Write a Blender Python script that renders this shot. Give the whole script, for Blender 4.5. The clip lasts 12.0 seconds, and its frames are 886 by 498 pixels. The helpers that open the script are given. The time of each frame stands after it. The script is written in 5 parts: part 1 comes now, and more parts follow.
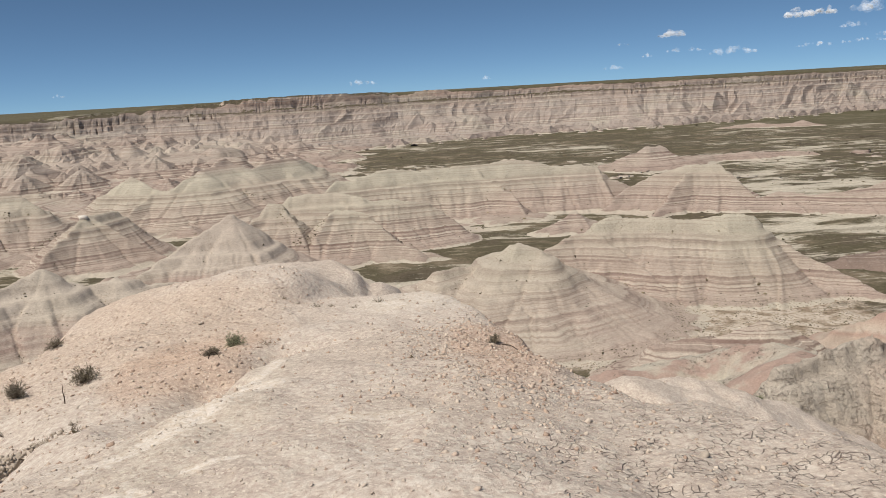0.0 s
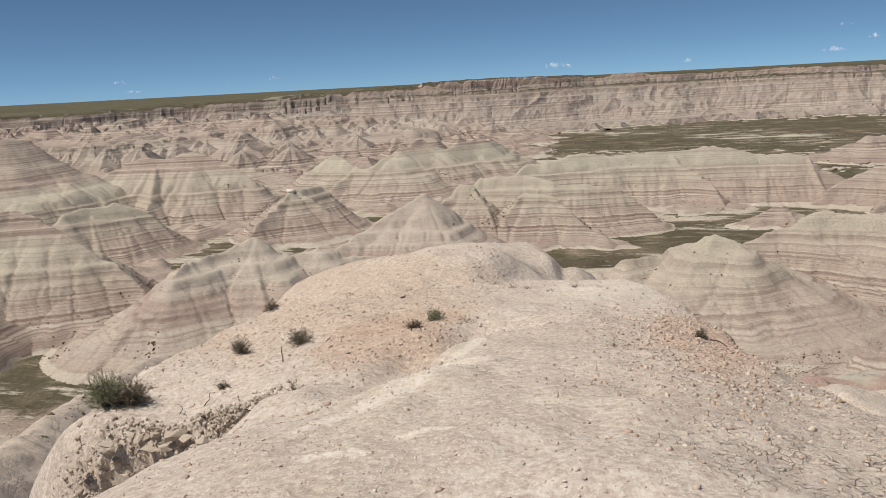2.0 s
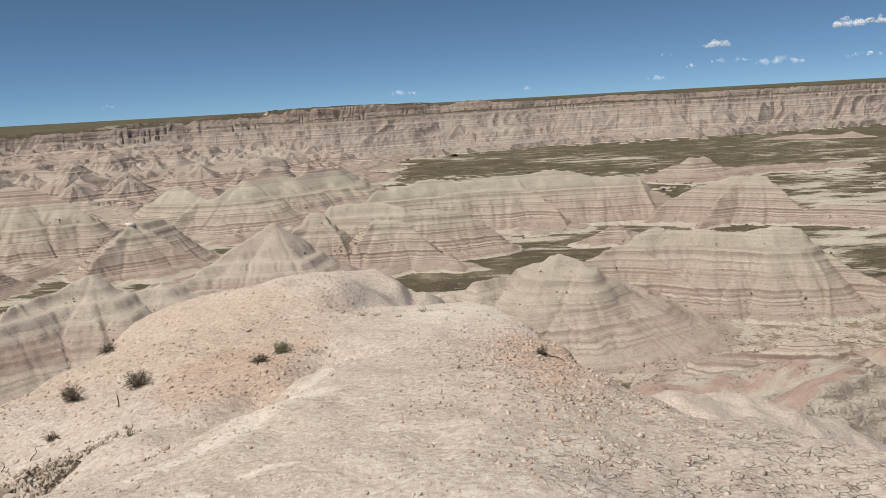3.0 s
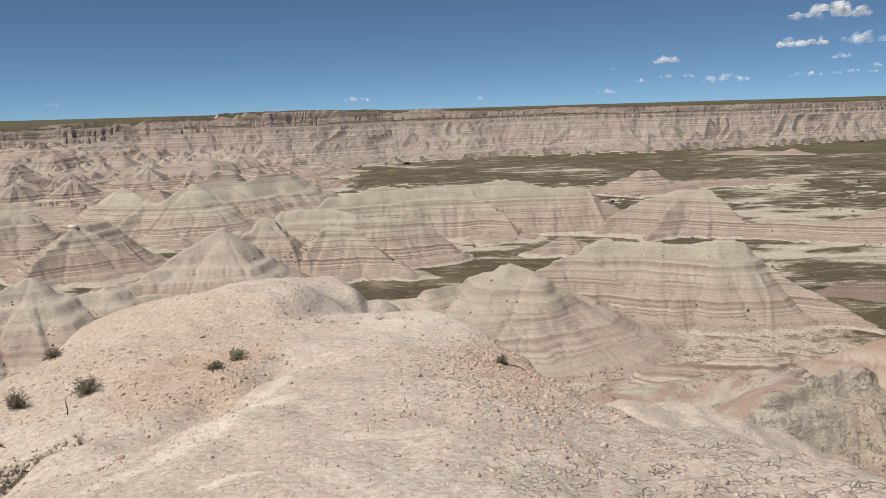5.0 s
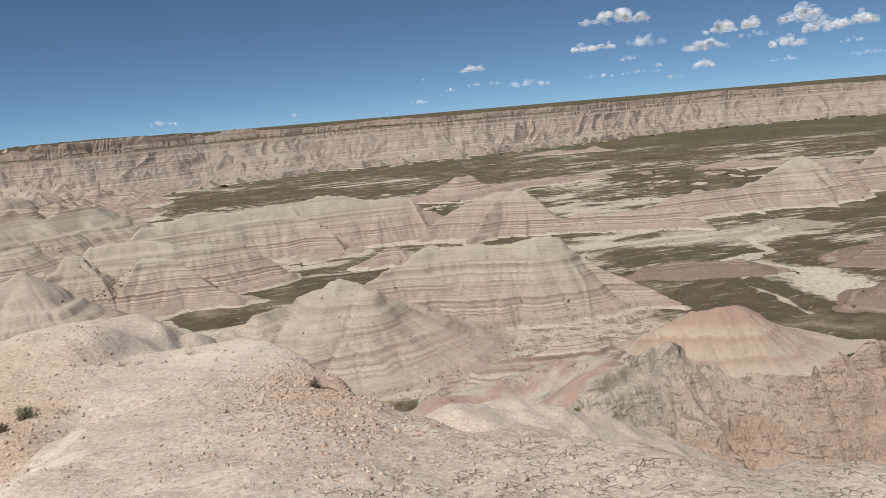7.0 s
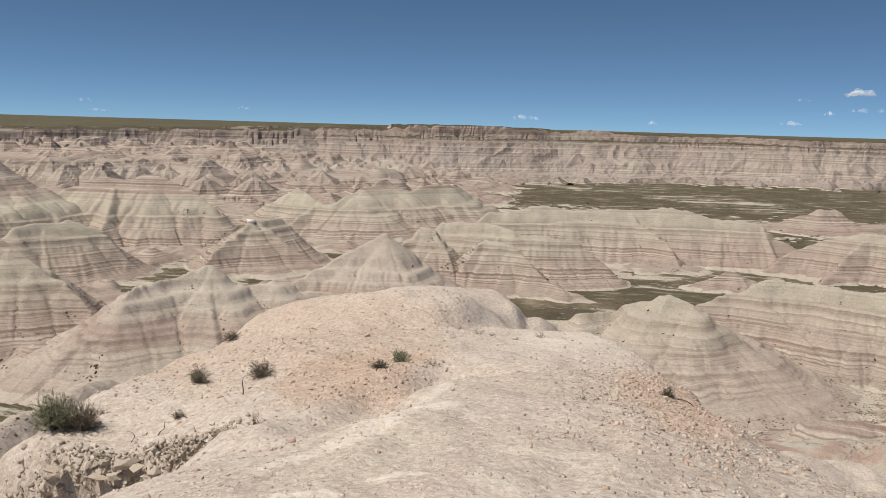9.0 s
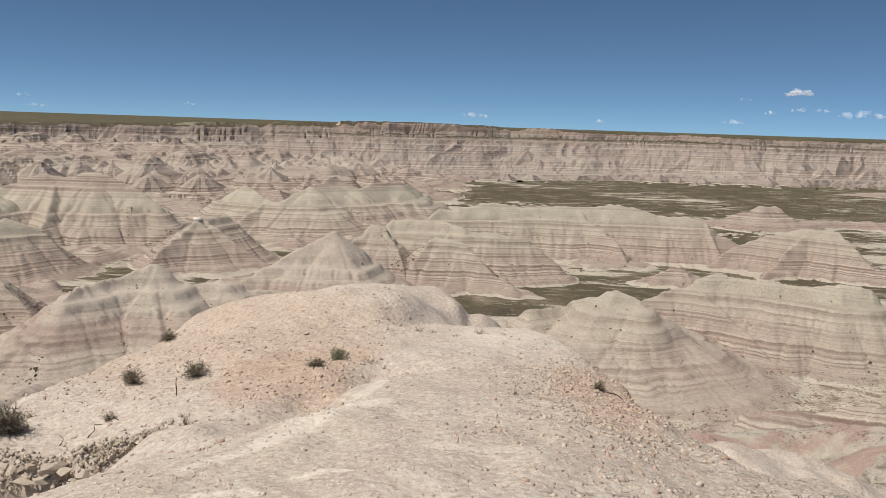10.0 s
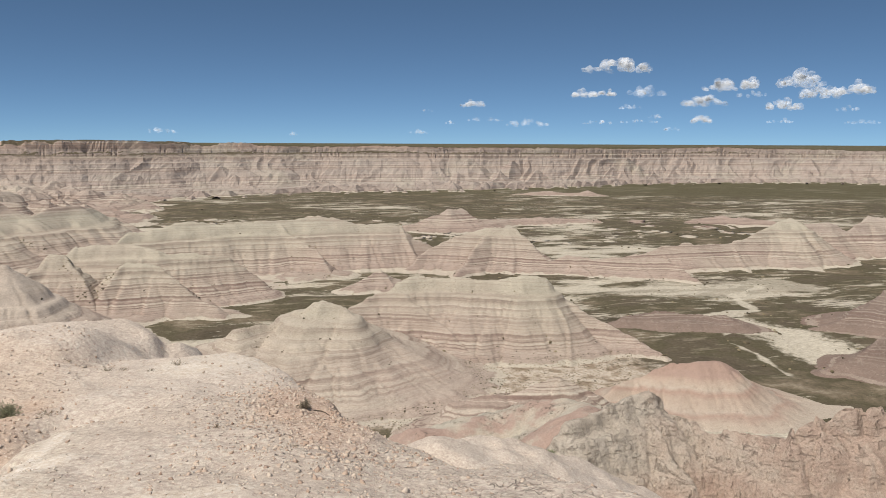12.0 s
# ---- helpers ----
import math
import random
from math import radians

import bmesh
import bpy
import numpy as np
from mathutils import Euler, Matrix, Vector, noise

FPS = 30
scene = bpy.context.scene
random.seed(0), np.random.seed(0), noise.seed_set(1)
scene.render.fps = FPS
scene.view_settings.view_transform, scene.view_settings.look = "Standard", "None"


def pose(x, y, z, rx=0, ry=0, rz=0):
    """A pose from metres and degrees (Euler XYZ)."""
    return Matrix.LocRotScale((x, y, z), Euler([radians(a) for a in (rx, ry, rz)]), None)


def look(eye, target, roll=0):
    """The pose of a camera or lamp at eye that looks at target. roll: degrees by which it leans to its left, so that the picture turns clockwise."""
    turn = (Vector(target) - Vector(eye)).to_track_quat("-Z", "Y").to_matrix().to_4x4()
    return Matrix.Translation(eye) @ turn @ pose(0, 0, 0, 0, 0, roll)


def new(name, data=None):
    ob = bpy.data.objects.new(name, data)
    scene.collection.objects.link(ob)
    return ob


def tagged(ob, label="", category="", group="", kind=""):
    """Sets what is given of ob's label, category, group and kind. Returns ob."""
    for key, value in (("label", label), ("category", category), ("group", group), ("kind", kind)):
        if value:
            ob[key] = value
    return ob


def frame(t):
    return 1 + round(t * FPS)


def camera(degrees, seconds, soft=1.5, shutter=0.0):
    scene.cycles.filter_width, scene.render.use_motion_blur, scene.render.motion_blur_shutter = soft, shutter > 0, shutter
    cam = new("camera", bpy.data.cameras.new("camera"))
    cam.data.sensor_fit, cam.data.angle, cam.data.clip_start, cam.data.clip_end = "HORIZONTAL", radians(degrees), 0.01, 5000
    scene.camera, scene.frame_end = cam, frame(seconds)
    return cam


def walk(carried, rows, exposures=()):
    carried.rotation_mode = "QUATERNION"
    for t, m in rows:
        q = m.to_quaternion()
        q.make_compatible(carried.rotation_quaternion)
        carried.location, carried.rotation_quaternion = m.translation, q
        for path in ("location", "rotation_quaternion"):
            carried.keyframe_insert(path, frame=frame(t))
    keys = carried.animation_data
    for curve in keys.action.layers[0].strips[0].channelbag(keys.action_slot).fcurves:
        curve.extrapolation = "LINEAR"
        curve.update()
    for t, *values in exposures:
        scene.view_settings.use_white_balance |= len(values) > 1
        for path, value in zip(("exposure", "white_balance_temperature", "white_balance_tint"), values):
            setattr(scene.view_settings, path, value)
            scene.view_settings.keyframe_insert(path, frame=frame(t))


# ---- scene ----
EXPOSURE = -0.03
cam = camera(58.01, 12.0, soft=0.7)
# seconds, x, y and z from the lookout point, rotation in degrees
EYE = 45.0
ROWS = [
    (0, 0.137, 0.006, -0.008, 78.724, 3.171, -0.632),
    (0.5, 0.084, -0.018, -0.007, 77.6, 2.349, 4.552),
    (1, 0.008, 0.002, -0.028, 76.792, 2.515, 11.44),
    (1.5, -0.025, -0.011, -0.019, 77.167, 2.682, 14.442),
    (2, -0.005, 0, -0.007, 78.262, 2.952, 13.014),
    (2.5, 0.015, -0.021, 0.005, 79.274, 3.181, 8.387),
    (3, 0.071, -0.012, 0.004, 79.599, 3.143, 2.267),
    (3.2, 0.097, -0.007, 0.003, 79.633, 3.084, 0.082),
    (3.6, 0.1, 0, 0.005, 79.7, 2.85, -3.1),
    (4, 0.09, 0.005, 0.008, 79.8, 2.5, -4.3),
    (4.4, 0.06, 0.007, 0.012, 79.9, 2.15, -3.8),
    (4.8, 0.023, 0.007, 0.012, 79.992, 1.825, -2.133),
    (5, -0.019, 0.004, 0.005, 80.037, 1.631, -1.027),
    (5.5, -0.075, 0.012, -0.015, 80.072, 1.049, 1.445),
    (6, -0.047, 0.002, -0.007, 80.007, 0.881, 2.2),
    (6.5, 0.077, -0.009, 0.009, 80.369, 2.753, -4.677),
    (6.7, 0.168, 0.027, 0.014, 80.186, 3.703, -9.91),
    (7.1, 0.2, 0.04, 0.014, 80.3, 4.9, -14.3),
    (7.5, 0.12, 0.035, 0.01, 80.6, 5.0, -9.9),
    (7.9, 0.0, 0.025, 0.005, 80.85, 4.0, -2.0),
    (8.3, -0.081, 0.018, -0, 81.126, 2.103, 5.327),
    (8.5, -0.109, 0.002, -0.003, 81.312, 0.924, 7.962),
    (9, -0.146, 0.014, -0.022, 81.302, -1.581, 10.793),
    (9.5, -0.074, -0.005, -0.014, 81.198, -2.263, 9.833),
    (10, -0.013, -0.005, -0.008, 81.211, -1.82, 7.254),
    (10.5, -0.021, -0.006, 0.014, 81.617, -1.051, 5.446),
    (11, -0.042, -0.02, 0.026, 82.787, 0.036, 4.478),
    (11.5, -0.025, 0.053, 0.02, 82.999, 0.563, -3.499),
    (12, 0.065, 0.091, 0.019, 82.503, -0.248, -14.208),
]
walk(cam, [(t, pose(x, y, EYE + z, rx, ry, rz)) for t, x, y, z, rx, ry, rz in ROWS], [(t, e, 7000, 11.0) for t, e in ((0.0, 0.0), (1.0, -0.05), (1.5, -0.05), (2.5, EXPOSURE), (6.5, EXPOSURE), (9.0, 0.0), (10.0, -0.02), (10.5, 0.0), (11.5, 0.05), (12.0, 0.06))])

# ---- sky and sun ----
SUN_ELEVATION, SUN_BEARING = 61.0, -126.0
sky_world = bpy.data.worlds.new("sky")
scene.world = sky_world
sky_world.use_nodes = True
wn = sky_world.node_tree.nodes
sky = wn.new("ShaderNodeTexSky")
sky.sky_type = "NISHITA"
sky.sun_disc = False
sky.sun_elevation, sky.sun_rotation = radians(SUN_ELEVATION), radians(SUN_BEARING)
sky.altitude, sky.air_density, sky.dust_density, sky.ozone_density = 11000.0, 0.95, 0.0, 1.0
wn["Background"].inputs["Strength"].default_value = 0.102
tint = wn.new("ShaderNodeMix")
tint.data_type, tint.blend_type = "RGBA", "MULTIPLY"
tint.inputs[0].default_value = 1.0
tint.inputs[7].default_value = (0.81, 1.13, 1.30, 1)
even = wn.new("ShaderNodeGamma")
even.inputs["Gamma"].default_value = 0.78
sky_world.node_tree.links.new(sky.outputs["Color"], even.inputs["Color"])
sky_world.node_tree.links.new(even.outputs["Color"], tint.inputs[6])
sky_world.node_tree.links.new(tint.outputs[2], wn["Background"].inputs["Color"])
sun = new("sun", bpy.data.lights.new("sun", "SUN"))
sun.data.energy, sun.data.angle, sun.data.color = 4.15, radians(0.53), (1.0, 0.955, 0.89)
sb, se = radians(SUN_BEARING), radians(SUN_ELEVATION)
sun.matrix_world = look((0, 0, 120), (-math.sin(sb) * math.cos(se), -math.cos(sb) * math.cos(se), 120 - math.sin(se)))

# ---- materials ----
class Nodes:
    """A small builder for node materials."""

    def __init__(self, name, rough=0.95):
        self.mat = bpy.data.materials.new(name)
        self.mat.use_nodes = True
        self.tree = self.mat.node_tree
        self.shader = self.tree.nodes["Principled BSDF"]
        self.shader.inputs["Roughness"].default_value = rough
        self.shader.inputs["Specular IOR Level"].default_value = 0.12
        self.where = self.add("ShaderNodeNewGeometry").outputs["Position"]

    def add(self, kind, **values):
        node = self.tree.nodes.new(kind)
        for key, value in values.items():
            node.inputs[key].default_value = value
        return node

    def link(self, a, b):
        self.tree.links.new(a, b)

    def math(self, op, a, b=0.0, c=0.0, clamp=False):
        node = self.add("ShaderNodeMath")
        node.operation, node.use_clamp = op, clamp
        for slot, value in zip(node.inputs, (a, b, c)):
            if isinstance(value, (int, float)):
                slot.default_value = value
            else:
                self.link(value, slot)
        return node.outputs[0]

    def scaled(self, vec, sx, sy, sz):
        node = self.add("ShaderNodeVectorMath")
        node.operation = "MULTIPLY"
        self.link(vec, node.inputs[0])
        node.inputs[1].default_value = (sx, sy, sz)
        return node.outputs[0]

    def noise(self, vec, scale, detail=4.0, rough=0.55, out="Fac"):
        node = self.add("ShaderNodeTexNoise", Scale=scale, Detail=detail, Roughness=rough)
        self.link(vec, node.inputs["Vector"])
        return node.outputs[out]

    def noise_line(self, value, scale, detail=3.0, rough=0.5):
        node = self.add("ShaderNodeTexNoise", Scale=scale, Detail=detail, Roughness=rough)
        node.noise_dimensions = "1D"
        self.link(value, node.inputs["W"])
        return node.outputs["Fac"]

    def cells(self, vec, scale, feature="F1", rand=1.0):
        node = self.add("ShaderNodeTexVoronoi", Scale=scale, Randomness=rand)
        node.feature = feature
        self.link(vec, node.inputs["Vector"])
        return node

    def ramp(self, value, stops, smooth_steps=False):
        node = self.add("ShaderNodeValToRGB")
        el = node.color_ramp.elements
        while len(el) < len(stops):
            el.new(0.5)
        if smooth_steps:
            node.color_ramp.interpolation = "EASE"
        for e, (p, c) in zip(el, stops):
            e.position = p
            e.color = (c, c, c, 1) if isinstance(c, (int, float)) else (*c, 1)
        self.link(value, node.inputs["Fac"])
        return node.outputs["Color"]

    def mix(self, fac, a, b, mode="MIX"):
        node = self.add("ShaderNodeMix")
        node.data_type, node.blend_type = "RGBA", mode
        for slot, value in ((node.inputs[0], fac), (node.inputs[6], a), (node.inputs[7], b)):
            if isinstance(value, tuple):
                slot.default_value = (*value, 1)
            elif isinstance(value, (int, float)):
                slot.default_value = value
            else:
                self.link(value, slot)
        return node.outputs[2]

    def split(self, vec):
        node = self.add("ShaderNodeSeparateXYZ")
        self.link(vec, node.inputs[0])
        return node.outputs

    def bump(self, height, strength, distance):
        node = self.add("ShaderNodeBump", Strength=strength, Distance=distance)
        self.link(height, node.inputs["Height"])
        self.link(node.outputs[0], self.shader.inputs["Normal"])

    def done(self, colour):
        self.link(colour, self.shader.inputs["Base Color"])
        return self.mat


def strata(name, grain, squeeze=1.0, wash=1.0, relief=0.3, bold=1.0, base=None, hairs=0.3, slot_shade=None, sway=1.0, streaks=1.0, turf=False, hem_of=0.9):
    """Bedded clay: thin crisp level beds that depend on height, wavering a little from place to place."""
    n = Nodes(name)
    x, y, z = n.split(n.where)
    waver = n.math("MULTIPLY_ADD", n.noise(n.where, 0.014 * squeeze, 2.0), 3.2 / squeeze, -1.6 / squeeze)
    waver = n.math("ADD", waver, n.math("MULTIPLY_ADD", n.noise(n.where, 0.07 * squeeze, 3.0), 0.8 / squeeze, -0.4 / squeeze))
    waver = n.math("ADD", waver, n.math("MULTIPLY_ADD", n.noise(n.where, 0.5 * squeeze, 3.0), 0.30 / squeeze, -0.15 / squeeze))
    bed = n.math("MULTIPLY_ADD", waver, sway, z)
    level = n.math("MULTIPLY", bed, squeeze)
    cream = (0.54, 0.487, 0.415)
    high = n.math("DIVIDE", bed, 45.0, clamp=True)
    col = n.ramp(high, base or [(0.0, (0.41, 0.335, 0.292)), (0.09, (0.44, 0.365, 0.315)), (0.17, (0.455, 0.398, 0.338)), (0.26, (0.462, 0.427, 0.352)), (0.36, (0.475, 0.445, 0.368)),
                                (0.42, (0.45, 0.37, 0.32)), (0.55, (0.46, 0.40, 0.345)), (0.66, (0.445, 0.362, 0.312)), (0.8, (0.455, 0.39, 0.332)), (1.0, (0.48, 0.38, 0.315))])
    dark = n.ramp(high, [(0.0, (0.185, 0.126, 0.108)), (0.12, (0.21, 0.148, 0.127)), (0.2, (0.235, 0.18, 0.152)), (0.36, (0.265, 0.215, 0.18)), (0.45, (0.235, 0.17, 0.146)), (0.8, (0.25, 0.20, 0.17)), (1.0, (0.28, 0.19, 0.152))])
    force = n.ramp(high, [(0.0, 1.0), (0.15, 1.0), (0.22, 0.75), (0.27, 0.42), (0.36, 0.34), (0.42, 0.85), (1.0, 0.9)])
    # broad beds drift between grey and rose, stripes and hair lines lie within them
    broad = n.ramp(n.noise_line(n.math("ADD", level, 7.3), 0.30, 2.0), [(0.0, 0.8), (0.42, 0.7), (0.50, 0.0), (1.0, 0.0)])
    stripes = n.ramp(n.noise_line(level, 0.78, 2.0, 0.6), [(0.0, 1.0), (0.40, 0.95), (0.435, 0.1), (0.47, 0.0), (1.0, 0.0)])
    thin_noise = n.noise_line(n.math("ADD", level, 31.7), 2.3, 1.0)
    thin = n.ramp(thin_noise, [(0.0, 1.0), (0.38, 1.0), (0.43, 0.0), (1.0, 0.0)])
    pale = n.ramp(thin_noise, [(0.0, 0.0), (0.57, 0.0), (0.61, 0.9), (1.0, 1.0)])
    hair = n.ramp(n.noise_line(level, 6.0, 1.0), [(0.0, 1.0), (0.40, 0.9), (0.46, 0.0), (1.0, 0.0)])
    # a bed weathers out here and is covered there
    seen = n.ramp(n.noise(n.scaled(n.where, 1, 1, 2.0), 0.055 * squeeze, 4.0, 0.6), [(0.0, 0.08), (0.40, 0.22), (0.52, 0.95), (1.0, 1.0)])
    power = n.math("MULTIPLY", force, n.math("MULTIPLY_ADD", seen, 0.6, 0.4))
    col = n.mix(n.math("MULTIPLY", n.math("MULTIPLY", broad, force), 0.44 * bold), col, dark)
    col = n.mix(n.math("MULTIPLY", n.math("MULTIPLY", stripes, power), 0.78 * bold), col, dark)
    col = n.mix(n.math("MULTIPLY", n.math("MULTIPLY", pale, power), 0.68 * bold), col, cream)
    col = n.mix(n.math("MULTIPLY", n.math("MULTIPLY", thin, power), 0.60 * bold), col, dark)
    col = n.mix(n.math("MULTIPLY", n.math("MULTIPLY", hair, power), hairs * bold), col, dark)
    hem = n.ramp(n.math("ADD", z, n.math("MULTIPLY_ADD", n.noise(n.where, 0.25, 3.0), 2.0, -1.0)), [(0.0, hem_of), (0.4, hem_of), (0.6, 0.0)])
    col = n.mix(hem, col, (0.52, 0.475, 0.40))
    tone = n.noise(n.where, 0.022, 3.0, 0.6)
    own = 1.0 if hem_of else 0.0
    col = n.mix(n.ramp(tone, [(0.0, 0.35 * own), (0.40, 0.30 * own), (0.52, 0.0), (1.0, 0.0)]), col, (0.40, 0.322, 0.278))
    col = n.mix(n.ramp(tone, [(0.0, 0.0), (0.52, 0.0), (0.66, 0.28 * own), (1.0, 0.32 * own)]), col, (0.475, 0.452, 0.365))
    # a paler tone where the surface faces more upward, steep faces unchanged
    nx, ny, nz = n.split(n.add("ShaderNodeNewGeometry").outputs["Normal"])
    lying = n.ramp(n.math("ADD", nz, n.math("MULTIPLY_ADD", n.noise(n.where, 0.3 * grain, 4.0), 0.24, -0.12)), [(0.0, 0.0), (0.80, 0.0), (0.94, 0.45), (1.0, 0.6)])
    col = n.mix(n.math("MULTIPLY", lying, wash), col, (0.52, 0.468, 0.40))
    # wash marks that run down the face
    streak = n.noise(n.scaled(n.where, 1, 1, 0.10), 2.6 * grain, 5.0, 0.7)
    col = n.mix(n.math("MULTIPLY", n.ramp(streak, [(0.0, 1.0), (0.38, 0.7), (0.46, 0.0), (1.0, 0.0)]), 0.20 * streaks), col, (0.28, 0.225, 0.19))
    col = n.mix(n.math("MULTIPLY", n.ramp(streak, [(0.0, 0.0), (0.55, 0.0), (0.64, 0.8), (1.0, 1.0)]), 0.22 * streaks), col, cream)
    # small nicks and crumbled ledges, drawn only as shade in the colour
    nick_shade = n.ramp(n.noise(n.scaled(n.where, 1, 1, 0.5), 6.5 * grain, 3.0, 0.65), [(0.0, 1.0), (0.36, 0.9), (0.395, 0.0), (1.0, 0.0)])
    nick_shade = n.math("MULTIPLY", nick_shade, n.ramp(n.noise(n.where, 0.22 * grain, 3.0), [(0.44, 0.05), (0.60, 0.7)]))
    col = n.mix(nick_shade, col, (0.19, 0.155, 0.13))
    # shade of narrow upper-cliff crevices, painted dark into the colour
    if slot_shade:
        deep = n.ramp(n.noise(n.scaled(n.where, 1, 1, 0.16), slot_shade, 3.0, 0.6), [(0.0, 1.0), (0.41, 0.9), (0.445, 0.0), (1.0, 0.0)])
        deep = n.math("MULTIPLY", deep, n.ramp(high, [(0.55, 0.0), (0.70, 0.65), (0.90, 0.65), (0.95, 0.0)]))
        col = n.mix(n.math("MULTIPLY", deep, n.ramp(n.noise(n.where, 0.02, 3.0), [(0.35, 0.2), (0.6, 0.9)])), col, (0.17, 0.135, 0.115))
    if turf:
        flat = n.math("MULTIPLY", n.ramp(n.math("ADD", nz, n.math("MULTIPLY_ADD", n.noise(n.where, 0.08, 3.0), 0.3, -0.15)), [(0.78, 0.0), (0.86, 1.0)]), n.ramp(high, [(0.70, 0.0), (0.78, 1.0)]))
        col = n.mix(flat, col, (0.10, 0.085, 0.058))
    mottle = n.noise(n.where, 0.5 * grain, 5.0, 0.65)
    col = n.mix(0.30, col, n.ramp(mottle, [(0.3, 0.33), (0.5, 0.5), (0.7, 0.66)]), "OVERLAY")
    fine = n.noise(n.where, 7.0 * grain, 5.0, 0.8)
    col = n.mix(0.42, col, n.ramp(fine, [(0.30, 0.22), (0.5, 0.5), (0.70, 0.78)]), "OVERLAY")
    height = n.math("ADD", n.math("MULTIPLY", streak, 0.5 * streaks), n.math("MULTIPLY", fine, 0.35))
    height = n.math("SUBTRACT", height, n.math("MULTIPLY", n.math("ADD", n.math("ADD", thin, stripes), hair), 0.07))
    n.bump(height, 0.75, relief)
    return n.done(col)


def hummock_clay():
    """Grey-green weathered clay with pink patches and small dark hollows."""
    n = Nodes("patchy_grey_clay")
    patchy = n.noise(n.scaled(n.where, 1, 1, 1.8), 0.16, 4.0, 0.6)
    col = n.ramp(patchy, [(0.0, (0.42, 0.40, 0.34)), (0.44, (0.46, 0.425, 0.36)), (0.52, (0.44, 0.38, 0.32)), (0.56, (0.40, 0.305, 0.26)), (0.68, (0.38, 0.275, 0.232)), (0.74, (0.45, 0.38, 0.32))])
    fine = n.noise(n.where, 6.0, 5.0, 0.75)
    col = n.mix(0.45, col, n.ramp(fine, [(0.28, 0.25), (0.72, 0.75)]), "OVERLAY")
    specks = n.math("MULTIPLY", n.ramp(n.noise(n.where, 3.2, 4.0, 0.7), [(0.0, 1.0), (0.40, 0.9), (0.44, 0.0), (1.0, 0.0)]), n.ramp(n.noise(n.where, 0.22, 3.0), [(0.5, 0.0), (0.58, 0.85)]))
    col = n.mix(specks, col, (0.17, 0.145, 0.12))
    n.bump(n.math("SUBTRACT", n.math("MULTIPLY", fine, 0.6), specks), 0.8, 0.15)
    return n.done(col)


def clay_ground():
    """The lookout's sun-baked clay: cream dust, orange patches, chips and drying cracks."""
    n = Nodes("baked_clay")
    x, y, z = n.split(n.where)
    wide = n.noise(n.where, 0.55, 4.0)
    col = n.ramp(wide, [(0.25, (0.515, 0.438, 0.375)), (0.45, (0.555, 0.48, 0.417)), (0.62, (0.59, 0.518, 0.455)), (0.8, (0.535, 0.46, 0.40))])

    def blot(cx, cy, sx, sy):
        a = n.math("POWER", n.math("DIVIDE", n.math("SUBTRACT", x, cx), sx), 2.0)
        b = n.math("POWER", n.math("DIVIDE", n.math("SUBTRACT", y, cy), sy), 2.0)
        d = n.math("ADD", n.math("ADD", a, b), n.math("MULTIPLY_ADD", n.noise(n.where, 0.9, 4.0), 2.4, -1.2))
        return n.ramp(d, [(0.0, 1.0), (0.35, 0.9), (1.0, 0.0)], True)

    col = n.mix(n.math("MULTIPLY", blot(-3.3, 8.7, 2.0, 2.5), 0.62), col, (0.56, 0.44, 0.35))
    col = n.mix(n.math("MULTIPLY", blot(-2.2, 6.9, 0.7, 1.2), 0.6), col, (0.52, 0.37, 0.28))
    col = n.mix(n.math("MULTIPLY", blot(0.65, 6.1, 0.55, 1.4), 0.5), col, (0.52, 0.35, 0.26))
    col = n.mix(n.math("MULTIPLY", blot(-0.15, 9.5, 0.95, 1.3), 0.85), col, (0.66, 0.595, 0.52))
    col = n.mix(n.math("MULTIPLY", blot(-1.3, 4.6, 0.5, 2.0), 0.5), col, (0.62, 0.55, 0.46))
    col = n.mix(n.math("MULTIPLY", blot(-0.2, 3.85, 0.42, 0.13), 0.8), col, (0.66, 0.59, 0.51))
    # a bright crumbled line along the lip of the swale, and a darker tone over the broken bank
    for ax, ay, bx, by, wide_ in ((-1.60, 3.35, -1.36, 3.95, 0.05), (-1.36, 3.95, -1.24, 4.6, 0.08), (-1.24, 4.6, -1.02, 5.0, 0.08), (-1.22, 5.0, -1.18, 5.9, 0.04), (-1.02, 3.28, -0.84, 3.36, 0.03), (-1.36, 2.95, -1.15, 3.0, 0.03)):
        dx, dy = bx - ax, by - ay
        along = n.math("DIVIDE", n.math("ADD", n.math("MULTIPLY", n.math("SUBTRACT", x, ax), dx), n.math("MULTIPLY", n.math("SUBTRACT", y, ay), dy)), dx * dx + dy * dy, clamp=True)
        ex = n.math("SUBTRACT", x, n.math("MULTIPLY_ADD", along, dx, ax))
        ey = n.math("SUBTRACT", y, n.math("MULTIPLY_ADD", along, dy, ay))
        off = n.math("SQRT", n.math("ADD", n.math("MULTIPLY", ex, ex), n.math("MULTIPLY", ey, ey)))
        off = n.math("ADD", off, n.math("MULTIPLY_ADD", n.noise(n.where, 9.0, 4.0, 0.7), 0.14, -0.07))
        col = n.mix(n.ramp(off, [(0.0, 0.95), (wide_, 0.75), (wide_ * 1.7, 0.0)]), col, (0.74, 0.67, 0.59))
    col = n.mix(n.math("MULTIPLY", blot(-3.45, 4.85, 0.95, 0.30), 0.35), col, (0.36, 0.30, 0.245))
    # further down the flanks the clay is greyer
    away = n.math("ADD", n.math("MULTIPLY", x, x), n.math("MULTIPLY", y, y))
